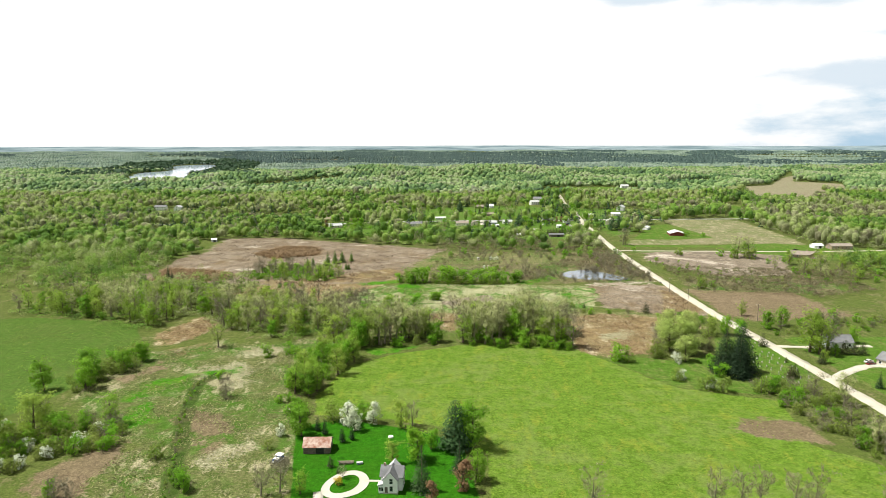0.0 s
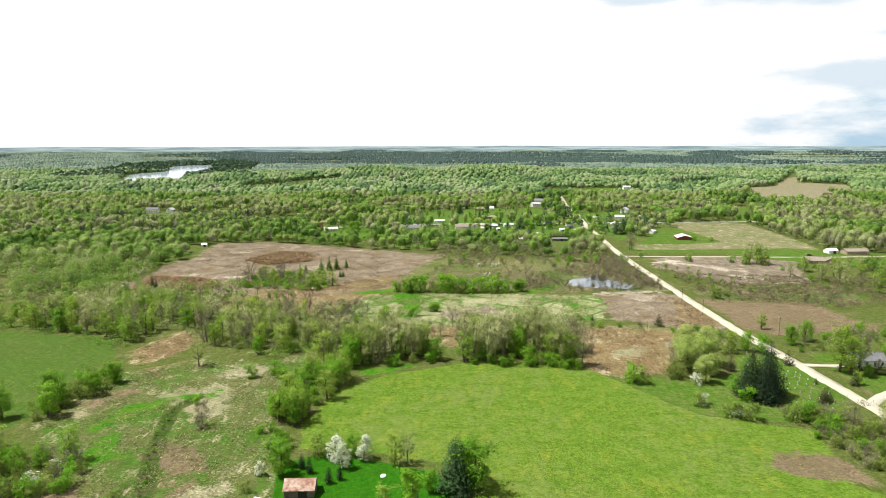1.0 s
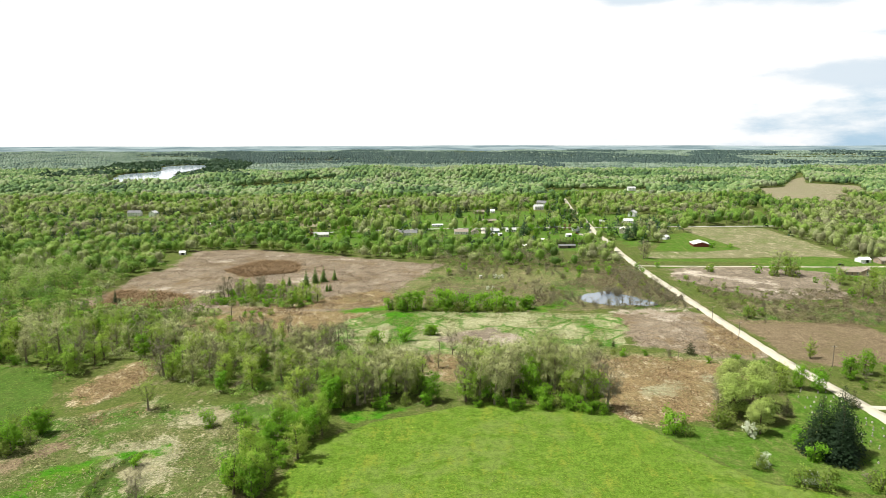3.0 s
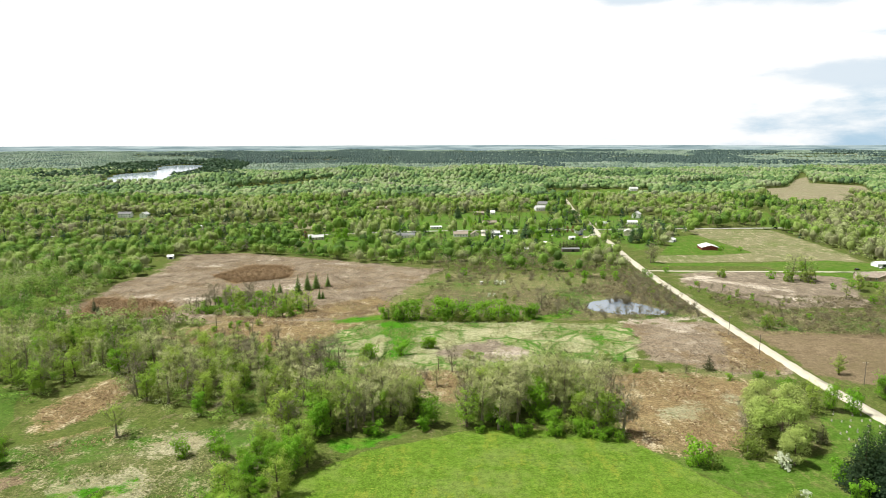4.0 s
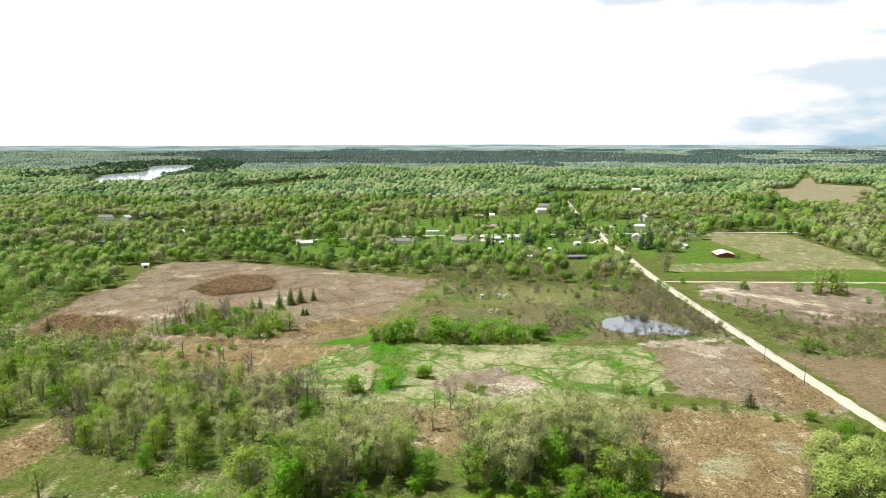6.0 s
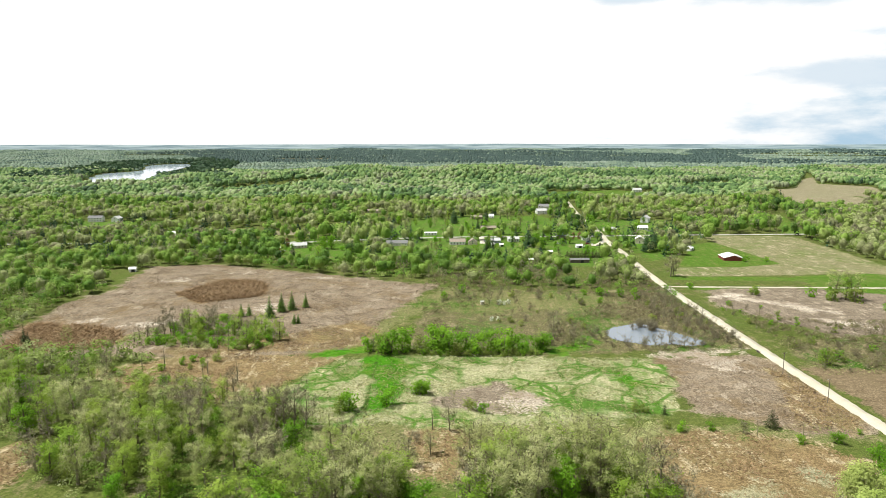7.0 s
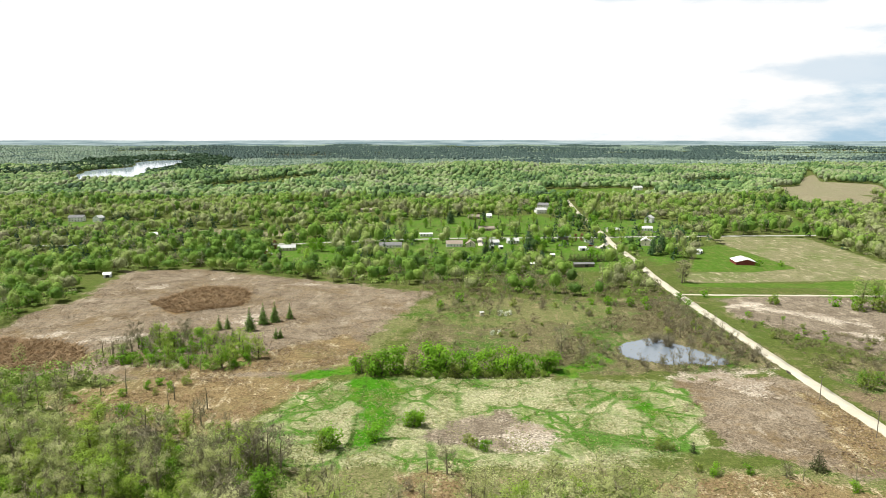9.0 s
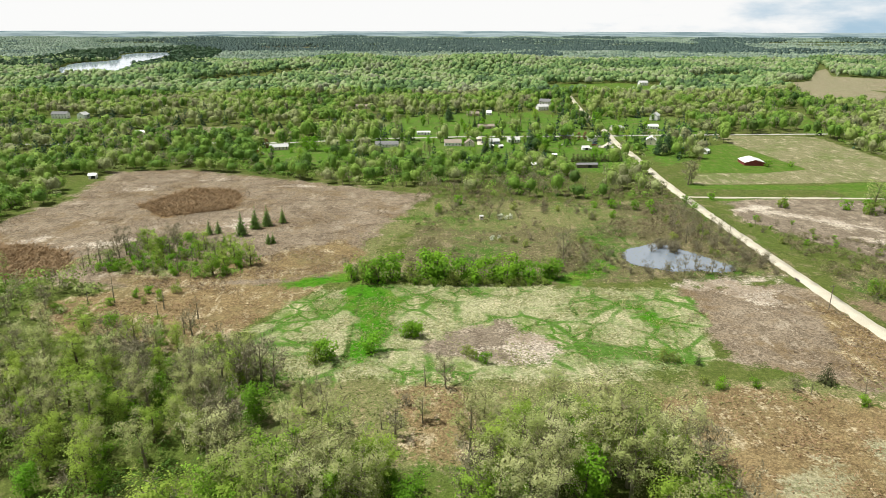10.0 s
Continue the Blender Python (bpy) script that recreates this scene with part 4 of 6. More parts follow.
# The hedgerow on the meadow's west edge.
strew([(-66, 252), (-54, 248), (-44, 284), (-40, 300), (-58, 308), (-66, 280)], 3.6, {"green": 3, "bush": 3.5, "yellow": 3.5, "olive": 1, "whitebush": 0.3}, 0.6, 0.95)
strew([(-64, 224), (-50, 228), (-54, 250), (-66, 250)], 4.6, {"green": 3, "olive": 2, "bush": 3}, 0.5, 0.9, 0.7)
# The west wood.
strew([(-250, 415), (-190, 425), (-132, 402), (-80, 392), (-46, 378), (-50, 342), (-83, 326), (-114, 338), (-150, 380), (-165, 340), (-185, 360), (-260, 380)], 6.6, {"yellow": 6, "green": 1.5, "hazy": 4, "bare": 1.8, "bush": 1.5, "olive": 1}, 0.6, 1.05)
strew([(-250, 455), (-190, 455), (-128, 432), (-71, 410), (-46, 384), (-80, 392), (-132, 402), (-190, 425), (-250, 418)], 6.6, {"bush": 2.5, "olive": 3, "snag": 2, "yellow": 2, "green": 0.6, "hazy": 0.8, "bare": 1.2}, 0.38, 0.75, 0.85)
strew([(-150, 366), (-118, 340), (-83, 330), (-50, 345), (-50, 372), (-100, 400)], 11.0, {"olive": 2, "bush": 1.5, "twiggy": 1}, 0.7, 1.2)
strew([(-160, 420), (-100, 415), (-62, 405), (-60, 425), (-100, 440), (-150, 450)], 10, {"snag": 2, "bush": 1, "olive": 1, "bare": 1}, 0.6, 1.0, 0.8)
for px, py in ((-54, 347), (-51, 349), (-53, 352), (-57, 350), (-49, 346), (-54, 377), (-51, 381), (-57, 380), (-67, 368), (-64, 371), (-89, 387), (-86, 384)):
    plant("bare", px, py, dice.uniform(0.85, 1.1), dice)
# Bushes between the west field and the dry grass.
strew([(-166, 252), (-150, 245), (-140, 280), (-138, 305), (-152, 312), (-162, 285)], 5.0, {"bush": 3, "olive": 3, "green": 1}, 0.7, 1.2, 0.8)
strew([(-185, 190), (-150, 178), (-108, 200), (-112, 222), (-135, 226), (-165, 215)], 3.8, {"olive": 5, "bush": 4, "whitebush": 0.7, "twiggy": 1, "yellow": 0.6}, 0.7, 1.2, 0.9)
for kind, px, py, size in (("bare", -168, 228, 0.55), ("bare", -150, 232, 0.5), ("hazy", -113, 313, 0.72), ("bush", -97, 268, 0.8), ("twiggy", -87, 246, 1.3), ("bare", -88, 249, 0.6), ("bush", -79, 180, 1.2), ("green", -76, 176, 0.5),
                           ("olive", -93, 196, 1.0), ("bush", -84, 298, 1.2), ("bush", -75, 302, 1.1), ("bush", -71, 297, 1.0), ("twiggy", -108, 172, 1.3), ("green", -113, 172, 0.5), ("bare", -110, 170, 0.5), ("olive", -59, 203, 0.7)):
    plant(kind, px, py, size, dice)
for k in range(44):
    plant(dice.choice(("olive", "twiggy", "bush")), float(np.interp(168 + 2.5 * k, [168, 173, 201, 239, 263, 277], [-80.5, -80, -88.7, -100.4, -104.8, -99])) + dice.uniform(-0.9, 0.9), 168 + 2.5 * k, dice.uniform(0.14, 0.30), dice)
# Trees and bushes between the meadow and the road.
for kind, px, py, size in (("willow", 108, 307, 1.0), ("willow", 115, 302, 1.1), ("willow", 110, 291, 0.75), ("willow", 118, 314, 1.15), ("willow", 112, 318, 1.1), ("bare", 103, 309, 0.75), ("bare", 105, 313, 0.7), ("olive", 101, 299, 1.5), ("olive", 98, 297, 1.2), ("whitebush", 106, 289, 1.2), ("bush", 80, 291, 1.6), ("olive", 84, 290, 1.3), ("whitebush", 100, 268, 1.0), ("olive", 98, 267, 1.1),
                           ("great_spruce", 122.5, 277, 1.0), ("great_spruce", 130, 278, 1.12), ("great_spruce", 126, 271, 0.92), ("red", 126, 271, 0.35), ("cedar", 127, 306, 1.3), ("bush", 119, 283, 1.1), ("cedar", 147, 269, 1.2), ("cedar", 150, 271, 1.1), ("cedar", 156.5, 314, 1.3), ("olive", 106, 256, 1.4), ("whitebush", 109, 256, 1.1), ("olive", 112, 254, 1.4), ("bush", 118, 272, 1.2),
                           ("olive", 127, 253, 1.4), ("green", 131, 252, 0.7), ("olive", 135, 253, 1.2), ("cedar", 156, 290, 0.5), ("green", 147, 334, 0.85), ("green", 152, 330, 0.8), ("yellow", 140, 336, 0.7), ("olive", 136, 330, 1.6), ("green", 131, 338, 0.6)):
    plant(kind, px, py, size, dice)
strew([(126, 257), (140, 262), (154, 252), (158, 236), (158, 186), (138, 184), (128, 222)], 3.9, {"olive": 6, "hazy": 0.2, "bare": 0.2, "twiggy": 3, "bush": 2}, 0.55, 1.1, 0.95)
strew([(142, 212), (158, 205), (158, 184), (138, 184)], 4.0, {"bare": 4, "hazy": 1, "olive": 1}, 0.45, 0.7, 0.9)
strew([(132, 346), (152, 340), (151, 366), (134, 372)], 7, {"olive": 2, "bush": 2, "green": 1}, 0.7, 1.1, 0.7)
# East of the road.
strew([(172, 330), (250, 345), (250, 362), (172, 352)], 5.4, {"olive": 4, "bush": 2, "twiggy": 1, "green": 0.4}, 0.5, 0.9, 0.9)
for kind, px, py, size in (("yellow", 175, 305, 1.5), ("yellow", 178, 302, 1.3), ("bare", 184, 306, 1.3), ("green", 183, 298, 0.5), ("cedar", 183, 304, 0.9), ("cedar", 190, 302, 1.3), ("cedar", 194, 301, 1.2), ("cedar", 198, 301, 1.2), ("spruce", 178, 258, 0.42), ("green", 190, 262, 0.5), ("green", 212, 300, 0.8), ("cedar", 171, 288, 1.0), ("yellow", 173, 289, 0.45), ("green", 205, 320, 0.7), ("green", 177, 447, 0.5), ("olive", 176, 444, 1.6), ("yellow", 172, 372, 0.6)):
    plant(kind, px, py, size, dice)
strew([(170, 485), (262, 485), (280, 450), (250, 432), (169, 432)], 7.0, {"twiggy": 6, "olive": 1.5, "bush": 0.6}, 0.4, 0.8, 0.9)
strew([(170, 596), (172, 560), (200, 545), (208, 520), (250, 490), (170, 486)], 6.5, {"olive": 2, "bush": 0.8, "twiggy": 4, "snag": 0.5}, 0.3, 0.7, 0.85)
strew([(143, 470), (152, 470), (153, 600), (144, 600)], 5.0, {"twiggy": 5, "olive": 1}, 0.4, 0.75, 0.85)
strew([(265, 560), (420, 560), (420, 470), (290, 440), (255, 490)], 11.0, {"olive": 2, "bush": 2, "yellow": 2, "hazy": 1.5, "bare": 1.5}, 0.6, 1.0, 0.85)
for kind, px, py, size in (("hazy", 256, 571, 1.1), ("hazy", 264, 567, 1.05), ("yellow", 260, 566, 1.0), ("bush", 268, 566, 1.5), ("bush", 252, 568, 1.4), ("olive", 250, 563, 1.6), ("olive", 262, 560, 1.8), ("bush", 243, 575, 1.2), ("olive", 207, 580, 1.3), ("bush", 210, 583, 0.9), ("bare", 174, 640, 1.15), ("hazy", 177, 643, 0.85), ("bush", 173, 600, 0.9)):
    plant(kind, px, py, size, dice)
# The marsh: a wooded islet, tamaracks, bushes by the ditch, scrub by the pond.
strew([(-157, 482), (-148, 508), (-124, 524), (-100, 506), (-79, 484), (-91, 466), (-126, 470)], 3.9, {"bush": 7, "snag": 5.0, "yellow": 1.2, "bare": 2, "olive": 3}, 0.5, 0.9)
strew([(-128, 434), (-109, 460), (-98, 452), (-104, 434)], 6.0, {"olive": 4, "bush": 3}, 0.5, 0.9)
for px, py, size in ((-97, 528, 1.0), (-93, 540, 0.95), (-88, 545, 0.9), (-81, 551, 0.7), (-80, 514, 0.5), (-78, 515, 0.45), (-114, 530, 0.6), (-110, 532, 0.6), (-101, 512, 0.45)):
    plant("tamarack", px, py, size, dice)
plant("spruce", -207, 478, 0.6, dice)
plant("spruce", -203, 475, 0.45, dice)
for px, py, size in ((-27, 466, 1.5), (-22, 463, 1.7), (-17, 466, 1.6), (-34, 465, 1.0), (-3, 468, 1.7), (2, 470, 1.8), (5, 464, 1.4), (-8, 462, 1.2), (13, 466, 1.5), (19, 463, 1.4), (25, 464, 1.5), (31, 463, 1.7), (36, 465, 1.3), (41, 463, 1.2), (9, 460, 1.0), (50, 465, 1.2), (49, 467, 1.3), (-7, 411, 1.15), (-9, 411, 1.0), (-5, 412, 1.0),
                     (-34, 396, 1.5), (-37, 393, 1.2), (-20, 399, 1.4), (13, 395, 0.8), (17, 392, 0.8), (11, 398, 0.7)):
    plant(dice.choice(("bush", "bush", "olive")), px, py, size * (1.3 if py > 455 else 1.0), dice)
for k in range(22):      # low growth at the foot of the ditch bushes
    plant(dice.choice(("bush", "olive", "olive")), -6 + 2.6 * k + dice.uniform(-1, 1), 458.5 + dice.uniform(-1.2, 1.5), dice.uniform(0.4, 0.75), dice)
for kind, px, py, size in (("bare", 17, 470, 0.6), ("bare", 22, 468, 0.55), ("hazy", 50, 466, 0.55), ("bare", 4, 377, 0.72), ("snag", -2, 378, 0.7), ("cedar", 118, 378, 1.3), ("cedar", 84, 390, 0.7), ("bush", 85, 376, 0.7), ("olive", 74, 393, 0.8), ("olive", 77, 392, 0.7), ("bush", 96, 376, 0.6), ("twiggy", 106, 374, 1.0), ("snag", 110, 372, 0.45), ("snag", 126, 372, 0.5), ("bush", 122, 366, 0.6)):
    plant(kind, px, py, size, dice)
strew([(55, 470), (84, 470), (84, 462), (130, 466), (150, 468), (156, 500), (154, 560), (130, 572), (120, 516), (90, 512), (84, 495), (60, 500)], 6.2, {"twiggy": 8, "olive": 1, "snag": 0.8, "bare": 0.5}, 0.6, 1.15, 0.95)
strew([(5, 500), (60, 505), (84, 500), (104, 545), (60, 545), (10, 530)], 7.5, {"twiggy": 3, "olive": 2, "bush": 0.4}, 0.4, 0.8, 0.35)
strew([(0, 560), (60, 550), (104, 556), (158, 575), (158, 602), (100, 594), (2, 606)], 8.0, {"twiggy": 5, "olive": 1, "bush": 1}, 0.6, 1.1, 0.75)
for px, py in ((91, 484), (95, 481), (101, 476), (106, 474), (112, 478), (118, 477), (124, 473), (131, 473), (99, 499), (104, 506), (116, 498), (121, 493), (127, 484), (109, 486), (114, 489), (96, 491)):
    plant("twiggy", px, py, dice.uniform(0.5, 1.0), dice)
for k in range(16):
    plant("twiggy", 112.5 + dice.gauss(0, 3.2), 502 + dice.gauss(0, 3.6), dice.uniform(0.6, 1.1), dice, True)
for px, py, size in ((112, 477, 0.42), (117, 479, 0.45), (121, 470, 0.55), (108, 474, 0.38), (103, 474, 0.3), (128, 474, 0.45)):
    plant("bare", px, py, size, dice, True)
strew([(62, 366), (150, 370), (152, 382), (62, 380)], 9.0, {"olive": 2, "twiggy": 2, "bush": 1}, 0.35, 0.7, 0.6)


# ---- woods, as one mass of crowns each ----
FIELDS = ("meadow", "field", "lawn", "marsh", "orange", "pale", "rough", "tan", "stubble", "green", "rubble", "scrub", "olive", "cattail", "strip")


def road_gap(x, y):
    """How far a place lies from the roads."""
    north = np.abs(x - np.interp(y, [0, 240, 320, 372, 530, 607, 700, 790, 855, 944, 1099, 1320], [167, 165, 161, 157.5, 157.5, 158.5, 164, 169, 176, 186, 197, 222]))
    north = np.where((y > 1320), 99.0, north)
    east = np.abs(y - np.interp(x, [-620, -205, -132, -50, 38, 163, 385, 700], [800, 812, 813, 836, 848, 850, 862, 880]))
    return np.minimum(north, east)


def crown_shell(cuts):
    """The upper part of a ball, cut into quads, to be pushed into uneven crowns."""
    spots, sides = {}, []
    ticks = np.linspace(-1, 1, cuts + 1)
    for axis_no in range(3):
        for end in (-1, 1):
            if axis_no == 2 and end < 0:
                continue
            for i in range(cuts):
                for j in range(cuts):
                    corner = []
                    for a, b in ((i, j), (i + 1, j), (i + 1, j + 1), (i, j + 1)):
                        p = np.insert([ticks[a], ticks[b]], axis_no, end)
                        corner.append(spots.setdefault(tuple(np.round(p, 3)), len(spots)))
                    sides.append(corner if (end > 0) == (axis_no != 1) else corner[::-1])
    shell = np.array(list(spots))
    return shell / np.linalg.norm(shell, axis=1, keepdims=True), np.array(sides)


CROWNS = {1: crown_shell(1), 2: crown_shell(2), 3: crown_shell(3)}


def wood_mass(name, label, near, far, spacing, high, wide, leaves, rng, share, mat, dark=False, trunks=False, tallness=1.0, solid=0, sprays=1.9):
    """Trees on a shaken grid between two distances, as one mesh of crown sprays (and trunks)."""
    s = spacing
    gy = np.arange(near, far, s)
    reach = 0.74 * far + 260
    gx = np.arange(-reach, reach, s)
    x, y = np.meshgrid(gx, gy)
    x, y = (x + rng.uniform(-0.48, 0.48, x.shape) * s).ravel(), (y + rng.uniform(-0.48, 0.48, y.shape) * s).ravel()
    r = np.hypot(x, y)
    ok = (np.abs(x) < 0.72 * y + 140) & (r < 4940) & (road_gap(x, y) > np.where(y > 690, 4.6, 7.0)) & (inside_by(x, y, LAKE_SHORE) < -6)
    ok &= share(x, y, rng)
    if name.startswith("near"):
        ok &= ~((x > -30) & (x < 320) & (y < 600)) & ~((x > 160) & (x < 330) & (y < 725))
    x, y = x[ok], y[ok]
    for kind in FIELDS if name not in ("undergrowth", "thicket") else ():
        ok = cover_at(x, y, kind) < -2
        x, y = x[ok], y[ok]
        if near > 1000 and kind in ("tan", "stubble", "green"):
            ok = cover_at(x * 1.06, y * 1.06, kind) < -2
            x, y = x[ok], y[ok]
    for ahead in (1.03, 1.06, 1.09, 1.12, 1.15) if near > 1000 else ():
        ok = inside_by(x * ahead, y * ahead, LAKE_OPEN) < 0
        x, y = x[ok], y[ok]
    for hx, hy, hr in YARDS:
        ok = np.hypot(x - hx, y - hy) > hr * 0.85
        for ahead in (1.03, 1.06, 1.09, 1.12):
            ok &= np.hypot(x * ahead - hx, 100 + (y - 100) * ahead - hy) > hr * 0.5
        x, y = x[ok], y[ok]
    n = len(x)
    stand = np.sin(x / 61.0 + 1.4 * np.sin(y / 83.0)) * np.sin(y / 71.0 + 1.2 * np.sin(x / 97.0))
    h = high * rng.uniform(0.68, 1.22, n) * (1 + 0.22 * stand) * tallness
    w = wide * rng.uniform(0.6, 1.3, n)
    z = height_at(x, y)
    k = leaves
    theta, up = rng.uniform(0, 2 * math.pi, (n, k)), rng.uniform(-0.45, 1.0, (n, k))
    ring = np.sqrt(1 - np.minimum(up * up, 1))
    if dark:
        t = rng.uniform(0, 1, (n, k))
        way = np.stack([np.cos(theta) * (1 - t), np.sin(theta) * (1 - t), t], -1)
        c = way * np.stack([w * 0.5, w * 0.5, h], -1)[:, None]
        normals = np.stack([np.cos(theta), np.sin(theta), np.full((n, k), 0.6)], -1)
        size = np.repeat(w[:, None] * 0.42, k, 1) * (1.25 - t)
    else:
        way = np.stack([np.cos(theta) * ring, np.sin(theta) * ring, up], -1)
        bulge = rng.uniform(0.72, 1.12, (n, k, 1))
        c = way * bulge * np.stack([w * 0.5, w * 0.5, h * 0.36], -1)[:, None]
        c[..., 2] += (h * 0.62)[:, None]
        normals = way
        size = np.repeat(w[:, None], k, 1) * sprays / math.sqrt(max(k, 1)) * rng.uniform(0.6, 1.3, (n, k))
    c += np.stack([x, y, z], -1)[:, None]
    c, normals = c.reshape(-1, 3), normals.reshape(-1, 3) + (0, 0, 0.3) + rng.normal(0, 0.3, (n * k, 3))
    v, f = quads(c, normals, size.ravel(), rng, 0.85)
    shade = rng.random(n)
    tint = np.repeat(shade, 4 * k)
    if solid:
        shell, sides = CROWNS[solid]
        m = len(shell)
        lump = shell[None] * rng.uniform(0.80, 1.16, (n, m, 1)) + rng.normal(0, 0.05, (n, m, 3))
        lump = lump * np.stack([w * 0.5, w * 0.5, h * (0.46 if not dark else 0.6)], -1)[:, None] * (0.94 if k < 20 else 0.8)
        lump[..., 2] += (h * 0.54)[:, None]
        lump += np.stack([x, y, z], -1)[:, None]
        f = np.concatenate([f, (sides[None] + m * np.arange(n)[:, None, None]).reshape(-1, 4) + len(v)])
        v = np.concatenate([v, lump.reshape(-1, 3)])
        tint = np.concatenate([tint, np.repeat(shade, m)])
    leafy = len(f)
    if trunks:
        lean = rng.normal(0, 0.4, (n, 2))
        tv = np.stack([np.c_[x - 0.16, y, z - 0.2], np.c_[x + 0.16, y - 0.1, z - 0.2], np.c_[x + lean[:, 0] + 0.08, y + lean[:, 1], z + h * 0.7], np.c_[x + lean[:, 0] - 0.06, y + lean[:, 1], z + h * 0.7]], 1).reshape(-1, 3)
        f = np.concatenate([f, np.arange(4 * n).reshape(n, 4) + len(v)])
        v = np.concatenate([v, tv])
        tint = np.concatenate([tint, np.repeat(rng.random(n), 4)])
    data = raw_mesh(name, v, f, [mat, BARK_GREY])
    data.attributes.new("tint", "FLOAT", "POINT").data.foreach_set("value", tint.astype(np.float32))
    if trunks:
        which = np.zeros(len(f), np.int32)
        which[leafy:] = 1
        data.polygons.foreach_set("material_index", which)
    return tagged(new(name, data), label, "woods", kind="stuff")


# House yards kept free of woodland, with gaps opened towards the camera: x, y, radius.
YARDS = [(-142, 770, 20), (-40, 791, 22), (25, 797, 26), (60, 806, 16), (74, 815, 14), (192, 889, 16), (233, 901, 20), (258, 970, 20), (200, 802, 18), (244, 761, 14), (253, 712, 20), (147, 1067, 22), (160, 1125, 22), (55, 1010, 18), (118, 697, 22), (145, 838, 16), (-8, 860, 20), (-85, 1085, 22), (-430, 985, 34), (-242, 655, 18), (397, 1450, 45), (-97, 2185, 45), (560, 2545, 34), (600, 2525, 34), (640, 2505, 34), (1049, 2758, 40), (-286, 858, 16), (134, 812, 16), (155, 790, 22), (345, 590, 40), (-240, 640, 14)]


def village_share(amount):
    def share(x, y, rng):
        core = np.exp(-(((x - 90) / 190.0) ** 2 + ((y - 880) / 190.0) ** 2))
        field = np.sin(x / 37.0 + 1.0) * np.sin(y / 43.0) + 0.6 * np.sin(x / 17.0 + y / 23.0)
        return rng.random(x.shape) < amount * (1 - 0.68 * core) * np.where(field > 0.9, 0.25, 1.0)
    return share


def shrubby(x, y):
    """The brown, leafless strip along the north edge of the marsh."""
    return (x > -10) & (x < 166) & (y < 665 - 0.3 * np.abs(x - 70))


def green_share(amount):
    base = village_share(amount)
    return lambda x, y, rng: base(x, y, rng) & (rng.random(x.shape) < np.where(shrubby(x, y), 0.38, 1.0))


def brown_share(amount):
    base = village_share(amount)
    return lambda x, y, rng: (base(x, y, rng) & (rng.random(x.shape) < 0.5)) | (shrubby(x, y) & (rng.random(x.shape) < 0.7))


def stand_share(amount, threshold, scale, sign=1):
    def share(x, y, rng):
        field = np.sin(x / scale + 0.7) * np.sin(y / (scale * 1.3) + 0.2) + 0.7 * np.sin(x / (scale * 0.45) - y / (scale * 0.6) + 1.0)
        return (rng.random(x.shape) < amount) & (sign * field > threshold)
    return share


def brown_village(x, y, rng):
    """Leafless trees: few among the houses, many in the wood east of the village and in the west."""
    grey = ((x > 225) & (y < 1040) & (y > 868 - 0.1 * x)) | ((x < -230) & (y < 900))
    return village_share(1.0)(x, y, rng) & (rng.random(x.shape) < np.where(grey, 0.85, 0.2))


def shaded_ridge(x, y, rng):
    """Where woods take the cloud shadow's colour: a long ridge beyond the lake, thinning out to the east, and scattered
    stands.
    """
    r, side = np.hypot(x, y), x / np.maximum(y, 1)
    middle = 3620 - 900 * np.clip(side, -0.4, 0.4) + 160 * np.sin(x / 420)
    half = 640 * np.clip((side + 0.37) / 0.05, 0, 1) * np.clip((0.62 - side) / 0.5, 0.12, 1)
    stands = np.sin(x / 260 + 1) * np.sin(y / 190) + 0.6 * np.sin(x / 120 - y / 340) > 1.0 - 0.75 * np.clip((side - 0.05) / 0.35, 0, 1)
    return (rng.random(x.shape) < 0.9) & ((np.abs(r - middle) < half) | (stands & (r > 2700)))


mass_dice = np.random.default_rng(11)
wood_mass("near_woods", "leafing trees west of the marsh", 440, 570, 9.0, 13.5, 8.8, 210, mass_dice, green_share(0.62), WOODS, trunks=True, sprays=1.5)
wood_mass("near_belt_woods", "belt of leafing trees and scrub between marsh and village", 570, 760, 9.5, 12.5, 9.0, 110, mass_dice, green_share(0.62), WOODS, trunks=True, sprays=1.5, solid=2)
wood_mass("near_bare_woods", "leafless and budding trees behind the marsh", 440, 760, 9.5, 10.0, 5.5, 70, mass_dice, brown_share(0.6), WOODS_BARE, trunks=True, sprays=1.3)
wood_mass("near_scrub", "low green scrub under the trees", 440, 800, 6.2, 4.2, 5.8, 36, mass_dice, green_share(0.85), WOODS, sprays=1.5)
EAST_THICKET = [(170, 452), (202, 432), (246, 412), (300, 440), (330, 500), (272, 514), (211, 512), (175, 528)]
POND_THICKET = [(103, 606), (156, 632), (160, 577), (158, 496), (153, 464), (118, 462), (138, 490), (118, 520), (94, 516), (78, 490), (72, 468), (60, 470), (58, 500), (96, 543)]


def thicket_share(x, y, rng):
    patchy = np.sin(x / 9.0 + 1.3 * np.sin(y / 13.0)) * np.sin(y / 11.0 + 1.1 * np.sin(x / 15.0)) + 0.5 * np.sin(x / 23.0 - y / 31.0)
    dense = np.maximum(inside_by(x, y, EAST_THICKET), inside_by(x, y, POND_THICKET)) > 0
    sparse = (cover_at(x, y, "scrub") > 1) & (x < 153) & (patchy > 0.55)
    edge_strip = shrubby(x, y) & (y > 590)
    return (rng.random(x.shape) < np.where(dense & (patchy > -0.55), 0.85, 0.5)) & (road_gap(x, y) > 6) & (inside_by(x, y, POND) < 1) & (dense & (patchy > -0.55) | sparse | edge_strip)


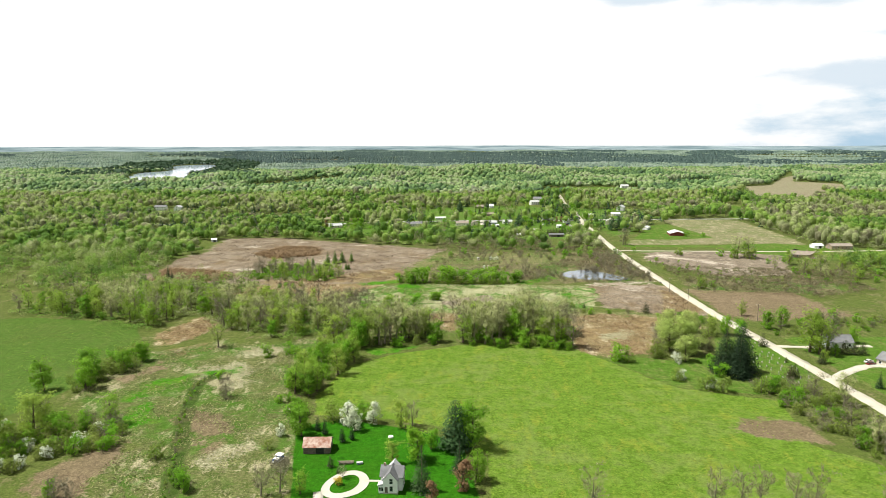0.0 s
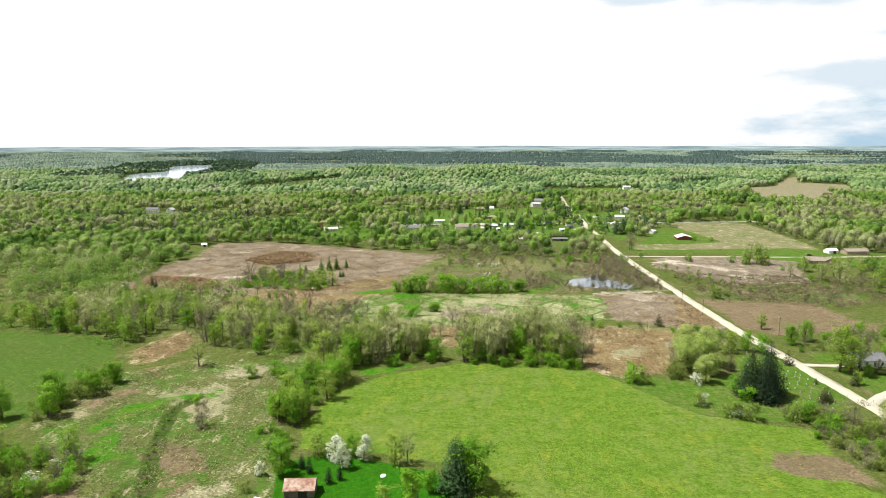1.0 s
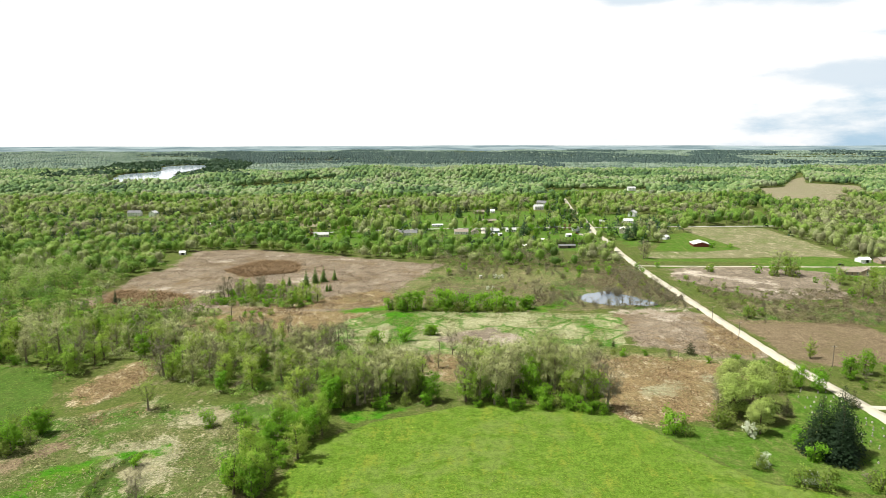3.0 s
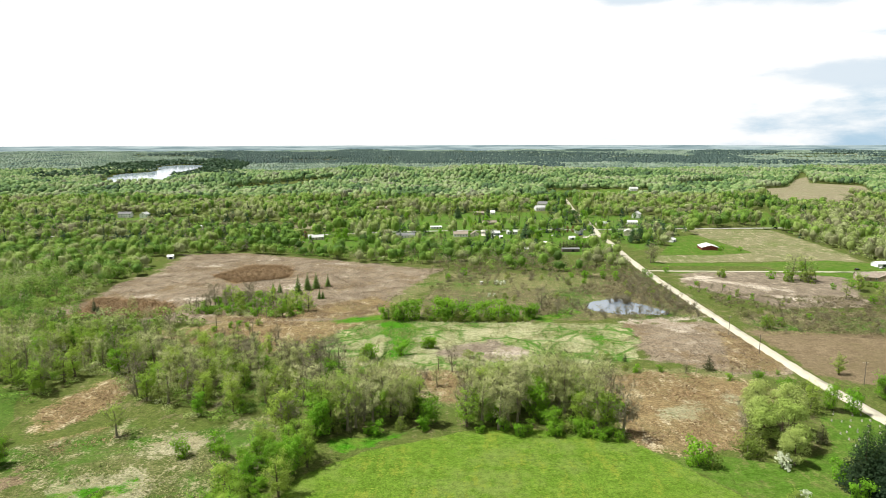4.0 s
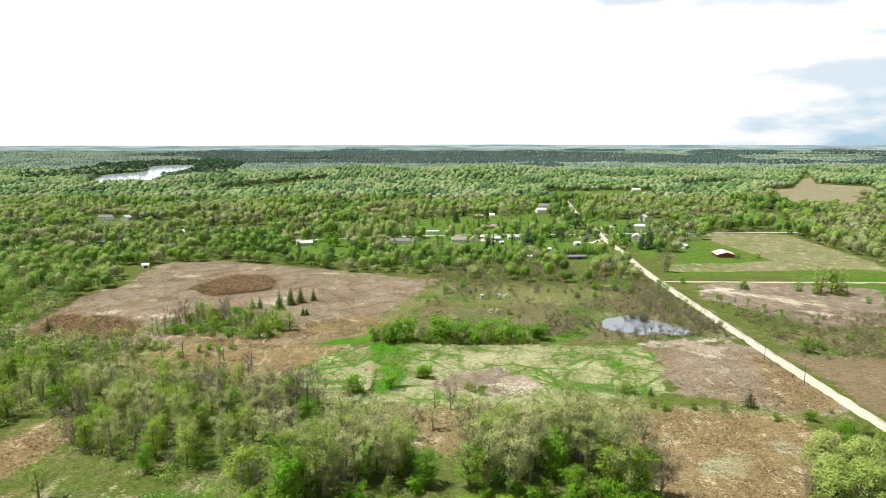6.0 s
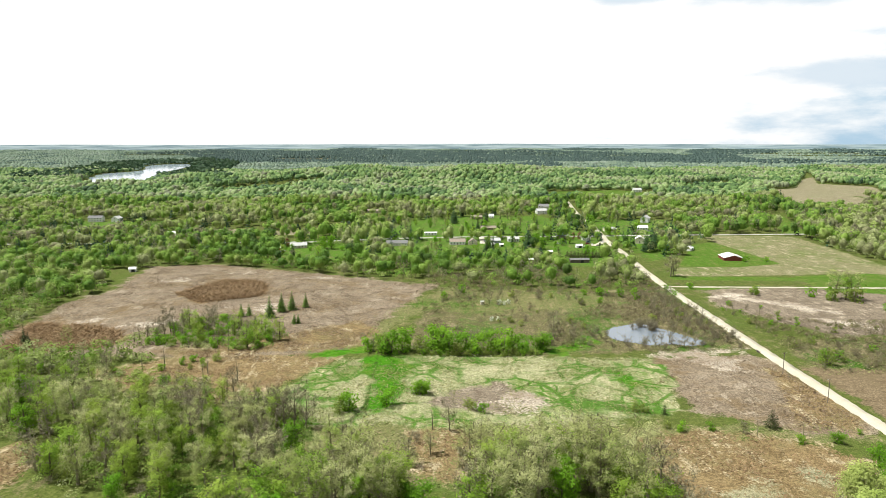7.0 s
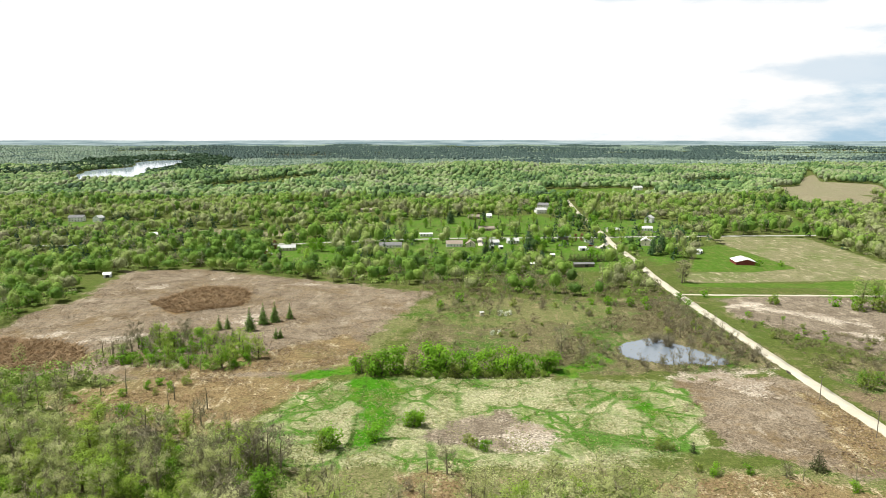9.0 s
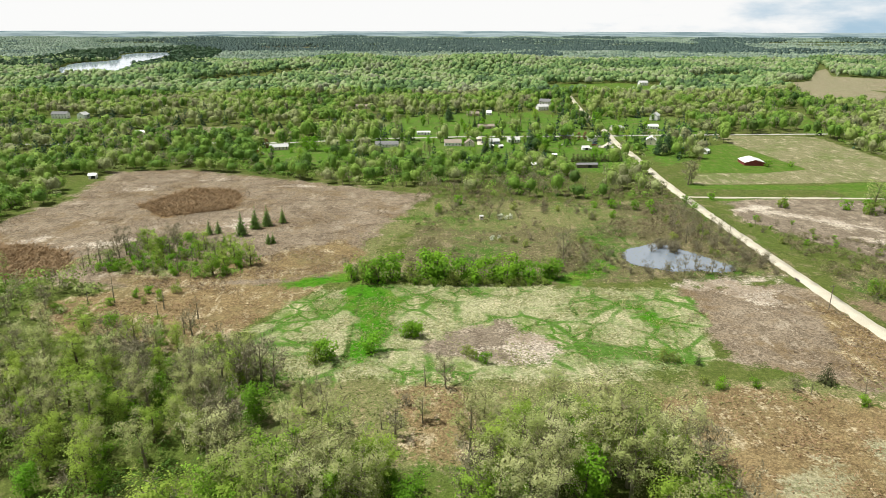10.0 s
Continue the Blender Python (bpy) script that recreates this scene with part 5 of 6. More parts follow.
wood_mass("thicket", "dense brown leafless thicket along the marsh", 405, 670, 3.6, 3.0, 3.4, 60, mass_dice, thicket_share, THICKET, sprays=1.2)
ISLET = [(-157, 482), (-148, 508), (-124, 524), (-100, 506), (-79, 484), (-91, 466), (-126, 470)]
WEST = [(-250, 425), (-190, 452), (-132, 436), (-71, 408), (-46, 382), (-50, 342), (-83, 326), (-114, 338), (-150, 380), (-165, 340), (-185, 360), (-260, 380)]
wood_mass("undergrowth", "low green undergrowth in the west wood", 320, 530, 4.4, 2.6, 4.8, 80, mass_dice, lambda x, y, rng: (np.maximum(inside_by(x, y, WEST), inside_by(x, y, ISLET)) > -4) & (rng.random(x.shape) < 0.72), WOODS, sprays=1.05)
wood_mass("lake_conifers", "dark conifers along the lake shore", 1800, 3400, 17, 17, 14, 4, mass_dice, lambda x, y, rng: (inside_by(x, y, LAKE_SHORE) > -170) & (rng.random(x.shape) < 0.9), WOODS_DARK, solid=1)
wood_mass("village_woods", "leafing trees round the village houses", 760, 1250, 11.0, 14, 10.0, 40, mass_dice, village_share(0.74), WOODS, trunks=True, solid=2, sprays=1.5)
wood_mass("village_bare_woods", "leafless trees round the village", 760, 1250, 15, 14, 8, 46, mass_dice, brown_village, WOODS_BARE, trunks=True, sprays=1.4)
# More dark conifers in the west, which partly stand in for a cloud shadow.
wood_mass("village_conifers", "dark conifers among the houses", 700, 1250, 14.5, 14, 6.5, 40, mass_dice, lambda x, y, rng: rng.random(x.shape) < np.where(np.hypot(x - 90, y - 880) < 190, 0.7, np.where((x < -240) & (y < 1010), 0.75, 0.15)), WOODS_DARK, dark=True)
wood_mass("middle_woods", "unbroken spring woodland beyond the village", 1250, 2300, 12.0, 14.5, 12.0, 9, mass_dice, stand_share(0.93, -1.35, 160), WOODS_MID_HAZE, solid=2, sprays=0.95)
wood_mass("middle_conifers", "dark conifer stands in the woodland", 1250, 2300, 15, 17, 8.5, 16, mass_dice, stand_share(0.6, 0.35, 120), WOODS_DARK, dark=True)
wood_mass("far_woods", "distant woodland on low hills, with haze in its colour", 2300, 4720, 14.5, 11, 15.5, 0, mass_dice, stand_share(0.95, -1.1, 330), WOODS_FAR_HAZE, solid=1)
wood_mass("far_dark_woods", "distant woodland on low hills, with cloud shadow in its colour", 2500, 4720, 15, 16, 16, 0, mass_dice, shaded_ridge, WOODS_FAR_SHADED, solid=1)


# ---- buildings and other things ----
def part(name, bm, mat, parent, label=""):
    data = bpy.data.meshes.new(name)
    bm.to_mesh(data)
    bm.free()
    data.materials.append(mat)
    ob = new(name, data)
    ob.parent = parent
    return tagged(ob, label) if label else ob


def again(ob, x, y, z=0.0, turn=0.0, parent=None):
    """The same part once more, on the same mesh, with its own pieces."""
    twin = copy_thing(ob, pose(x, y, z, 0, 0, turn))
    twin.parent = parent or ob.parent
    return twin


def box(sx, sy, sz, x=0.0, y=0.0, z=0.0, bm=None, bevel=0.0):
    """A box that stands on z, in a new or a given bmesh."""
    bm = bm or bmesh.new()
    made = bmesh.ops.create_cube(bm, size=1.0, matrix=Matrix.Translation((x, y, z + sz / 2)) @ Matrix.Diagonal((sx, sy, sz, 1)))
    if bevel:
        edges = {e for v in made["verts"] for e in v.link_edges}
        bmesh.ops.bevel(bm, geom=list(edges), offset=bevel, segments=2, affect="EDGES")
    return bm


def prism(points, length, bm=None, along="x", shift=0.0):
    """An outline in a vertical plane, drawn out along an axis about its middle."""
    bm = bm or bmesh.new()
    ends = []
    for side in (-0.5, 0.5):
        s = side * length + shift
        ends.append([bm.verts.new((s, u, w) if along == "x" else (u, s, w)) for u, w in points])
    n = len(points)
    bm.faces.new(ends[0])
    bm.faces.new(ends[1][::-1])
    for i in range(n):
        j = (i + 1) % n
        bm.faces.new((ends[0][i], ends[1][i], ends[1][j], ends[0][j]))
    bmesh.ops.recalc_face_normals(bm, faces=bm.faces)
    return bm


def roof_slab(length, deep, wall, rise, side, over=0.45, thick=0.16, along="x"):
    """One sloping half of a gable roof, with its overhang and thickness."""
    half = deep / 2
    drop = rise * over / half
    a, b = (side * (half + over), wall - drop), (0.0, wall + rise)
    return prism([a, b, (b[0], b[1] + thick * 1.2), (a[0], a[1] + thick)], length + 2 * over, along=along)


def root_at(name, label, category, x, y, turn, group=""):
    ob = new(name)
    ob.matrix_basis = pose(x, y, float(height_at(x, y)) - 0.05, 0, 0, turn)
    return tagged(ob, label, category, group)


def window_part(root, w=1.0, h=1.3, trim=None):
    """A window with its frame, sill and pane, looking along -y."""
    frame_mesh = box(w + 0.24, 0.06, 0.12, 0, 0, h)
    box(w + 0.3, 0.14, 0.1, 0, -0.02, -0.1, frame_mesh)
    for s in (-1, 1):
        box(0.12, 0.06, h, s * (w / 2 + 0.06), 0, 0, frame_mesh)
    box(w, 0.05, 0.05, 0, 0, h / 2, frame_mesh)
    win = part("window", frame_mesh, trim or WHITE, root)
    part("pane", box(w, 0.03, h, 0, 0.005, 0), GLASS, win)
    return win


def house(label, x, y, turn, long, deep, wall, rise, siding, roofing, panes=4, chimney=False, garage=False, name="house", category="house", door=True, storeys=1):
    """A gabled house: walls, two roof slopes, windows, a door, sometimes a chimney and a garage door."""
    root = root_at(name, label, category, x, y, turn)
    part("wall", prism([(-deep / 2, 0), (deep / 2, 0), (deep / 2, wall), (0, wall + rise), (-deep / 2, wall)], long), siding, root)
    for side in (-1, 1):
        part("roof", roof_slab(long, deep, wall, rise, side), roofing, root)
    part("ridge_cap", box(long + 0.9, 0.35, 0.1, 0, 0, wall + rise + 0.14), roofing, root)
    first = None
    for side in (-1, 1):
        for s in range(storeys):
            for i in range(panes):
                at = (i + 0.5) / panes * long - long / 2
                if garage and side < 0 and at > long / 2 - 7.2:
                    continue
                if door and side < 0 and i == panes // 2 and s == 0:
                    continue
                spot = (at, side * (deep / 2 + 0.03), 0.95 + s * 2.7, 0 if side < 0 else 180)
                if first is None:
                    first = window_part(root)
                    first.matrix_basis = pose(*spot[:3], 0, 0, spot[3])
                else:
                    again(first, *spot)
    for end in (-1, 1):
        again(first, end * (long / 2 + 0.03), 0, 0.95, 90 * end)
        if storeys > 1 or rise > 2.2:
            again(first, end * (long / 2 + 0.03), 0, wall - 0.1, 90 * end)
    if door:
        at = (panes // 2 + 0.5) / panes * long - long / 2
        leaf = part("door", box(0.95, 0.06, 2.05, at, -deep / 2 - 0.03, 0.15), OLD_WOOD, root)
        part("step", box(1.5, 0.9, 0.16, at, -deep / 2 - 0.5, 0), CONCRETE, root)
        part("door_handle", box(0.05, 0.08, 0.14, at + 0.36, -deep / 2 - 0.07, 1.1), DARK_METAL, leaf)
    if chimney:
        part("chimney", box(0.8, 0.6, 1.7, long * 0.22, 0.5, wall + rise - 0.6), TAN, root)
    if garage:
        gate = box(4.8, 0.08, 2.2, long / 2 - 3.6, -deep / 2 - 0.04, 0)
        for k in range(4):
            box(4.7, 0.05, 0.44, long / 2 - 3.6, -deep / 2 - 0.09, 0.05 + 0.54 * k, gate)
        part("garage_door", gate, WHITE, root)
    return root


def farmhouse(x, y, turn):
    """The white two-storey farmhouse: a cross-gabled block with a front wing and a lean-to porch."""
    root = root_at("farmhouse", "white two-storey farmhouse with grey cross-gabled roof", "house", x, y, turn)
    root.scale = (0.9, 0.9, 0.9)
    part("wall", prism([(-2.6, 0), (2.6, 0), (2.6, 4.8), (0, 7.2), (-2.6, 4.8)], 7.0, along="x"), WHITE, root)
    part("wing_wall", prism([(-2.3, 0), (2.3, 0), (2.3, 4.7), (0, 7.4), (-2.3, 4.7)], 5.0, along="y", shift=-2.4), WHITE, root)
    part("rear_wall", prism([(-2.4, 0), (2.4, 0), (2.4, 4.8), (0, 7.5), (-2.4, 4.8)], 2.2, along="y", shift=2.6), WHITE, root)
    for side in (-1, 1):
        part("roof", roof_slab(7.0, 5.2, 4.8, 2.4, side, 0.4), SHINGLE, root)
        part("wing_roof", shifted(roof_slab(4.6, 4.6, 4.7, 2.7, side, 0.35, along="y"), 0, -2.5), SHINGLE, root)
        part("rear_roof", shifted(roof_slab(2.4, 4.8, 4.8, 2.7, side, 0.35, along="y"), 0, 2.6), SHINGLE_PALE, root)
    part("porch_wall", box(1.6, 2.4, 2.6, -3.0, -3.7, 0), WHITE, root)
    part("porch_roof", prism([(-4.2, 2.55), (-2.3, 3.3), (-2.3, 3.45), (-4.2, 2.7)], 2.8, along="y", shift=-3.7), SHINGLE_PALE, root)
    part("chimney", box(0.6, 0.6, 1.8, -2.6, 0.0, 6.2), TAN, root)
    part("foundation", box(4.9, 5.4, 0.35, 0, -2.3, 0), CONCRETE, root)
    first = window_part(root, 1.0, 1.7)
    first.matrix_basis = pose(0.3, -4.94, 0.9)
    for px, py, pz, t in ((0.3, -4.94, 3.4, 0), (2.34, -3.8, 0.9, 90), (2.34, -3.8, 3.0, 90), (3.54, -1.0, 0.9, 90), (3.54, 1.1, 0.9, 90), (3.54, 0, 3.2, 90), (-3.54, 0.6, 0.9, -90), (-3.54, 0.6, 3.2, -90), (-2.34, -3.9, 3.1, -90), (0.9, 3.74, 0.9, 180), (0, 3.74, 3.3, 180)):
        again(first, px, py, pz, t)
    small = window_part(root, 0.7, 1.2)
    small.matrix_basis = pose(-2.62, -4.94, 0.9)
    again(small, -3.42, -4.94, 0.9, 0)
    leaf = part("door", box(0.95, 0.07, 2.05, -1.3, -4.95, 0.2), OLD_WOOD, root)
    part("door_handle", box(0.05, 0.08, 0.14, -0.95, -5.0, 1.2), DARK_METAL, leaf)
    return root


def shifted(bm, x, y, z=0.0):
    bmesh.ops.translate(bm, verts=bm.verts, vec=(x, y, z))
    return bm


def shed(label, x, y, turn, long, deep, wall, rise, siding, roofing, name="shed", category="shed", sheets=10, opening=True, boards=True):
    """A farm shed with separate roofing sheets, wall boards and a door opening."""
    root = root_at(name, label, category, x, y, turn)
    part("wall", prism([(-deep / 2, 0), (deep / 2, 0), (deep / 2, wall), (0, wall + rise), (-deep / 2, wall)], long), siding, root)
    width = (long + 0.7) / sheets
    for side in (-1, 1):
        half, over = deep / 2, 0.4
        drop = rise * over / half
        a, b = (side * (half + over), wall - drop + 0.06), (0.0, wall + rise + 0.06)
        sheet = prism([a, b, (b[0], b[1] + 0.07), (a[0], a[1] + 0.07)], width * 0.97)
        prism([(a[0], a[1] + 0.07), (b[0], b[1] + 0.07), (b[0], b[1] + 0.13), (a[0], a[1] + 0.13)], 0.08, sheet, shift=width * 0.46)
        one = part("roof_sheet", sheet, roofing, root)
        one.matrix_basis = pose(-long / 2 - 0.35 + width / 2, 0, 0)
        for i in range(1, sheets):
            again(one, -long / 2 - 0.35 + width * (i + 0.5), 0, 0.012 * (i % 3))
    if boards:
        board = part("board", box(0.22, 0.04, wall - 0.1, 0, 0, 0.05), siding, root)
        board.matrix_basis = pose(-long / 2 + 0.2, -deep / 2 - 0.03, 0)
        n = int(long / 0.5)
        for i in range(1, n):
            again(board, -long / 2 + 0.2 + i * (long - 0.4) / (n - 1), -deep / 2 - 0.03 - 0.004 * (i % 2))
    if opening:
        part("door", box(2.6, 0.08, wall * 0.85, long * 0.12, -deep / 2 - 0.09, 0), DARK_METAL, root)
    end = part("gable_trim", prism([(-deep / 2 - 0.05, wall - 0.2), (0, wall + rise - 0.2), (deep / 2 + 0.05, wall - 0.2), (deep / 2 + 0.05, wall), (0, wall + rise), (-deep / 2 - 0.05, wall)], 0.1), WHITE, root)
    end.matrix_basis = pose(long / 2 + 0.06, 0, 0)
    again(end, -long / 2 - 0.06, 0)
    return root


def wheel(root, x, y, r=0.33, w=0.22):
    bm = bmesh.new()
    bmesh.ops.create_cone(bm, cap_ends=True, segments=14, radius1=r, radius2=r, depth=w, matrix=Matrix.Translation((x, y, r)) @ Matrix.Rotation(math.pi / 2, 4, "X"))
    bmesh.ops.bevel(bm, geom=[e for e in bm.edges if len({round(v.co.y, 3) for v in e.verts}) == 1 and e.is_manifold and e.calc_face_angle(0) > 1], offset=0.04, segments=1, affect="EDGES")
    tyre = part("wheel", bm, RUBBER, root)
    bm = bmesh.new()
    bmesh.ops.create_cone(bm, cap_ends=True, segments=10, radius1=r * 0.6, radius2=r * 0.5, depth=w + 0.03, matrix=Matrix.Translation((x, y, r)) @ Matrix.Rotation(math.pi / 2, 4, "X"))
    part("rim", bm, SHINGLE_PALE, tyre)


def car(label, x, y, turn, paint, tall=1.5, long=4.6):
    """A parked car: lofted body and cabin, glass, lights and four wheels."""
    root = root_at("car", label, "car", x, y, turn)
    h = long / 2
    bm = prism([(-h, 0.35), (h, 0.35), (h, 0.72), (h - 0.15, 0.85), (h * 0.42, 0.98), (-h + 0.2, 1.0), (-h, 0.85)], 1.78, along="y")
    bm2 = prism([(h * 0.45, 0.96), (h * 0.16, tall), (-h * 0.55, tall), (-h * 0.85, 1.0)], 1.5, bm, along="y")
    bmesh.ops.bevel(bm2, geom=list(bm2.edges), offset=0.06, segments=2, affect="EDGES")
    body = part("body", bm2, paint, root)
    part("side_windows", prism([(h * 0.36, 1.04), (h * 0.14, tall - 0.08), (-h * 0.52, tall - 0.08), (-h * 0.74, 1.06)], 1.54, along="y"), GLASS, body)
    glass = bmesh.new()
    for (xa, za), (xb, zb) in (((h * 0.46, 1.02), (h * 0.19, tall - 0.05)), ((-h * 0.58, tall - 0.05), (-h * 0.86, 1.05))):
        prism([(xa, za), (xb, zb), (xb, zb + 0.03), (xa + 0.02, za + 0.03)], 1.3, glass, along="y")
    part("windscreen", glass, GLASS, body)
    for px in (h * 0.64, -h * 0.6):
        for py in (-0.82, 0.82):
            wheel(root, px, py)
    for py in (-0.62, 0.62):
        part("headlight", box(0.06, 0.34, 0.14, h + 0.005, py, 0.62), WHITE, body)
        part("tail_light", box(0.06, 0.3, 0.16, -h - 0.005, py, 0.68), PAINT["red"], body)
    return root


farmhouse(-15.6, 179.5, -6)
shed("weathered shed with rusty red metal roof beside the lawn", -42.2, 203.0, 2, 8.6, 6.4, 2.3, 1.9, OLD_WOOD, RUST, sheets=12)
shed("long red barn with white metal roof in a field", 251, 712, 82, 17, 16, 2.4, 2.3, BARN_RED, TIN_WHITE, "barn", "barn", 14)
shed("small red barn with white roof beside a lawn", -152, 763, 12, 11, 9, 3.0, 2.2, BARN_RED, TIN_WHITE, "barn", "barn", 8)
shed("small white-roofed shed near the red barn", 232, 758, 50, 9, 6, 2.6, 1.6, WHITE, TIN_WHITE, sheets=7, boards=False)
shed("small white shed at the marsh edge", -238, 664, 10, 5, 4, 2.4, 1.2, WHITE, TIN_WHITE, sheets=5, boards=False)
shed("low white shed in a village garden", 134, 775, 5, 6, 4, 2.4, 1.1, WHITE, TIN_WHITE, sheets=5, boards=False)
shed("long dark shed beside a row of cedars", 118, 699, 3, 16, 5, 2.6, 0.9, OLD_WOOD, SHINGLE, sheets=10, boards=False)
shed("white metal garage of the eastern farm", 354, 622, 4, 9, 8, 2.7, 1.5, WHITE, TIN_WHITE, "garage", "garage", 8, boards=False)
house("grey-roofed house with light walls beside the red barn", -133, 779, 18, 15, 8, 2.7, 2.0, CREAM, SHINGLE_PALE, 5)
house("long white house with dark grey roof", -40, 792, 3, 20, 8.5, 2.7, 2.2, WHITE, SHINGLE, 7, True)
house("white house with brown roof beside a driveway", 19, 799, 2, 15, 9, 3.0, 2.4, WHITE, SHINGLE_TAN, 5, True)
house("light gabled garage beside the white house", 34, 797, 90, 9, 8, 3.0, 2.8, CREAM, SHINGLE_TAN, 3, name="garage", category="garage")
house("small grey house behind conifers", 57, 808, 8, 9, 8, 2.7, 2.0, BLUE, SHINGLE_PALE, 3)
house("small white house with pale blue-grey roof", 76, 817, 4, 11, 7, 2.7, 1.8, WHITE, SHINGLE_PALE, 4)
house("cream house with light grey roof on the village road", 193, 891, 5, 13, 8, 2.8, 1.8, CREAM, SHINGLE_PALE, 4)
house("white cottage with pale roof beside the village road", 233, 903, -4, 12, 8, 2.8, 1.8, WHITE, TIN_WHITE, 4)
house("tall white house in a garden with trees", 259, 973, 60, 14, 9, 5.2, 3.0, WHITE, SHINGLE_PALE, 4, True, storeys=2)
house("cream house with white hipped porch near the crossroads", 201, 804, 70, 11, 9, 4.6, 2.6, CREAM, TIN_WHITE, 3, storeys=2)
house("dark-roofed brick house among trees", 130, 838, -6, 13, 8, 2.8, 2.2, TAN, SHINGLE, 4, True)
house("small white house with bright roof near the yard", 151, 822, 40, 7, 6, 3.0, 2.2, WHITE, TIN_WHITE, 2)
house("white house with grey roof by the north road", 143, 1068, 15, 14, 9, 4.8, 2.6, WHITE, SHINGLE_PALE, 4, storeys=2)
house("pale grey house by the north road", 158, 1130, -25, 16, 10, 4.8, 3.0, WHITE, SHINGLE, 4, True, storeys=2)
house("tan ranch house in a clearing", 50, 1012, 6, 14, 9, 2.8, 2.0, TAN, SHINGLE_TAN, 4)
house("white outbuilding with rounded roof in the clearing", 70, 1020, 0, 6, 6, 2.8, 2.4, WHITE, TIN_WHITE, 2)
house("long low tan house with white trim", 60, 905, 3, 22, 8, 2.6, 1.8, TAN, SHINGLE_TAN, 6)
house("white mobile home beside the village road", -8, 862, 4, 13, 4.5, 2.6, 0.8, WHITE, TIN_WHITE, 4)
house("long tan house at the edge of the woods", -88, 1088, 2, 24, 10, 3.0, 1.8, CREAM, SHINGLE_TAN, 6)
house("dark-roofed house at the edge of the woods", -135, 1082, 8, 14, 9, 3.0, 2.6, TAN, SHINGLE, 4)
house("white two-storey house on a dark lawn", -432, 988, 4, 17, 9, 5.0, 2.6, WHITE, SHINGLE, 5, storeys=2)
house("white house with gables on a dark lawn", -404, 984, 80, 10, 9, 4.8, 2.8, WHITE, SHINGLE_PALE, 3, storeys=2)
house("white barn-like house far west of the village", -480, 972, 4, 14, 8, 3.0, 2.2, WHITE, TIN_WHITE, 4)
house("white shed-like house by the west road", -286, 861, 10, 9, 6, 2.8, 1.8, WHITE, TIN_WHITE, 3)
house("white farmhouse beyond a green field", 392, 1452, 3, 16, 10, 5.2, 3.0, WHITE, SHINGLE_PALE, 5, storeys=2)
house("blue-grey farm building beyond a green field", 430, 1445, 5, 14, 9, 3.4, 2.2, WHITE, BLUE, 4)
house("large white house on a far hilltop", -97, 2185, 3, 26, 13, 6.0, 5.0, WHITE, SHINGLE, 6, storeys=2)
for px, py, long in ((556, 2546, 22), (600, 2526, 30), (642, 2504, 24), (1049, 2758, 18)):
    shed("long pale farm shed with white roof beyond the woods", px, py, 4, long, 12, 4.0, 2.0, WHITE, TIN_WHITE, sheets=6, boards=False, opening=False)
house("brown-roofed house of the eastern farm", 312, 570, -20, 18, 10, 2.9, 2.6, TAN, SHINGLE_TAN, 5, True)
house("brown wing of the eastern farm house", 322, 566, 60, 12, 9, 2.9, 2.8, TAN, SHINGLE_TAN, 3)
house("low brown barn of the eastern farm", 372, 616, 2, 20, 10, 3.2, 1.8, TAN, SHINGLE_TAN, 5, name="barn", category="barn")
house("white house with grey roof behind tall trees", 193, 315, -6, 13, 8, 3.0, 2.6, WHITE, SHINGLE, 4)
house("cream garage with grey roof on a concrete drive", 203, 282, 118, 16, 9, 2.9, 2.4, CREAM, SHINGLE, 5, garage=True, name="garage", category="garage")

car("dark red car parked on the concrete driveway", 192.5, 286.5, 20, PAINT["red"], 1.65)
car("white car parked on the concrete driveway", 193.5, 289.5, 24, PAINT["white"])
car("grey car parked under a tall tree", 183, 311, -10, PAINT["grey"])
for label, px, py, t, paint in (("white car parked in a gravel yard", 150, 790, 70, "white"), ("grey car parked in a gravel yard", 154, 784, 60, "grey"), ("dark car parked in a gravel yard", 158, 792, 80, "black"), ("white van parked in a gravel yard", 160, 783, 75, "white"),
                               ("red car parked in a gravel yard", 147, 797, 20, "red"), ("blue car parked beside a house", 150, 806, 5, "blue"), ("white car parked beside the red barn", -143, 757, 15, "white"), ("grey car parked by a white house", 47, 812, 88, "grey"), ("dark car beside the brown farm house", 326, 606, 10, "black"), ("white car beside the brown farm house", 350, 613, 30, "white")):
    car(label, px, py, t, PAINT[paint], 1.55)


def loop_drive(cx, cy, a, b, turn, width):
    """The pale ring of the farm's turning loop."""
    verts, n = [], 56
    for k in range(n):
        s = 2 * math.pi * k / n
        for half in (-0.5, 0.5):
            egg = 1 + 0.12 * math.cos(s)
            p = Vector(((a + half * width) * math.cos(s) * egg, (b + half * width) * math.sin(s), 0))
            p.rotate(Euler((0, 0, radians(turn))))
            verts.append((cx + p.x, cy + p.y, 0.07 + 0.02 * math.sin(5 * s)))
    faces = [(2 * k, 2 * k + 1, (2 * k + 3) % (2 * n), (2 * k + 2) % (2 * n)) for k in range(n)]
    return tagged(new("loop_drive", raw_mesh("loop_drive", verts, faces, [CONCRETE])), "pale gravel turning loop round a grass island", "driveway", kind="structure")


loop_drive(-30.2, 180.6, 5.0, 7.0, -25, 2.7)
ribbon("loop_entry", [(-37, 176), (-34, 160), (-33, 120)], 3.0, CONCRETE, 0.06, "pale gravel farm driveway", "driveway", 0.05)
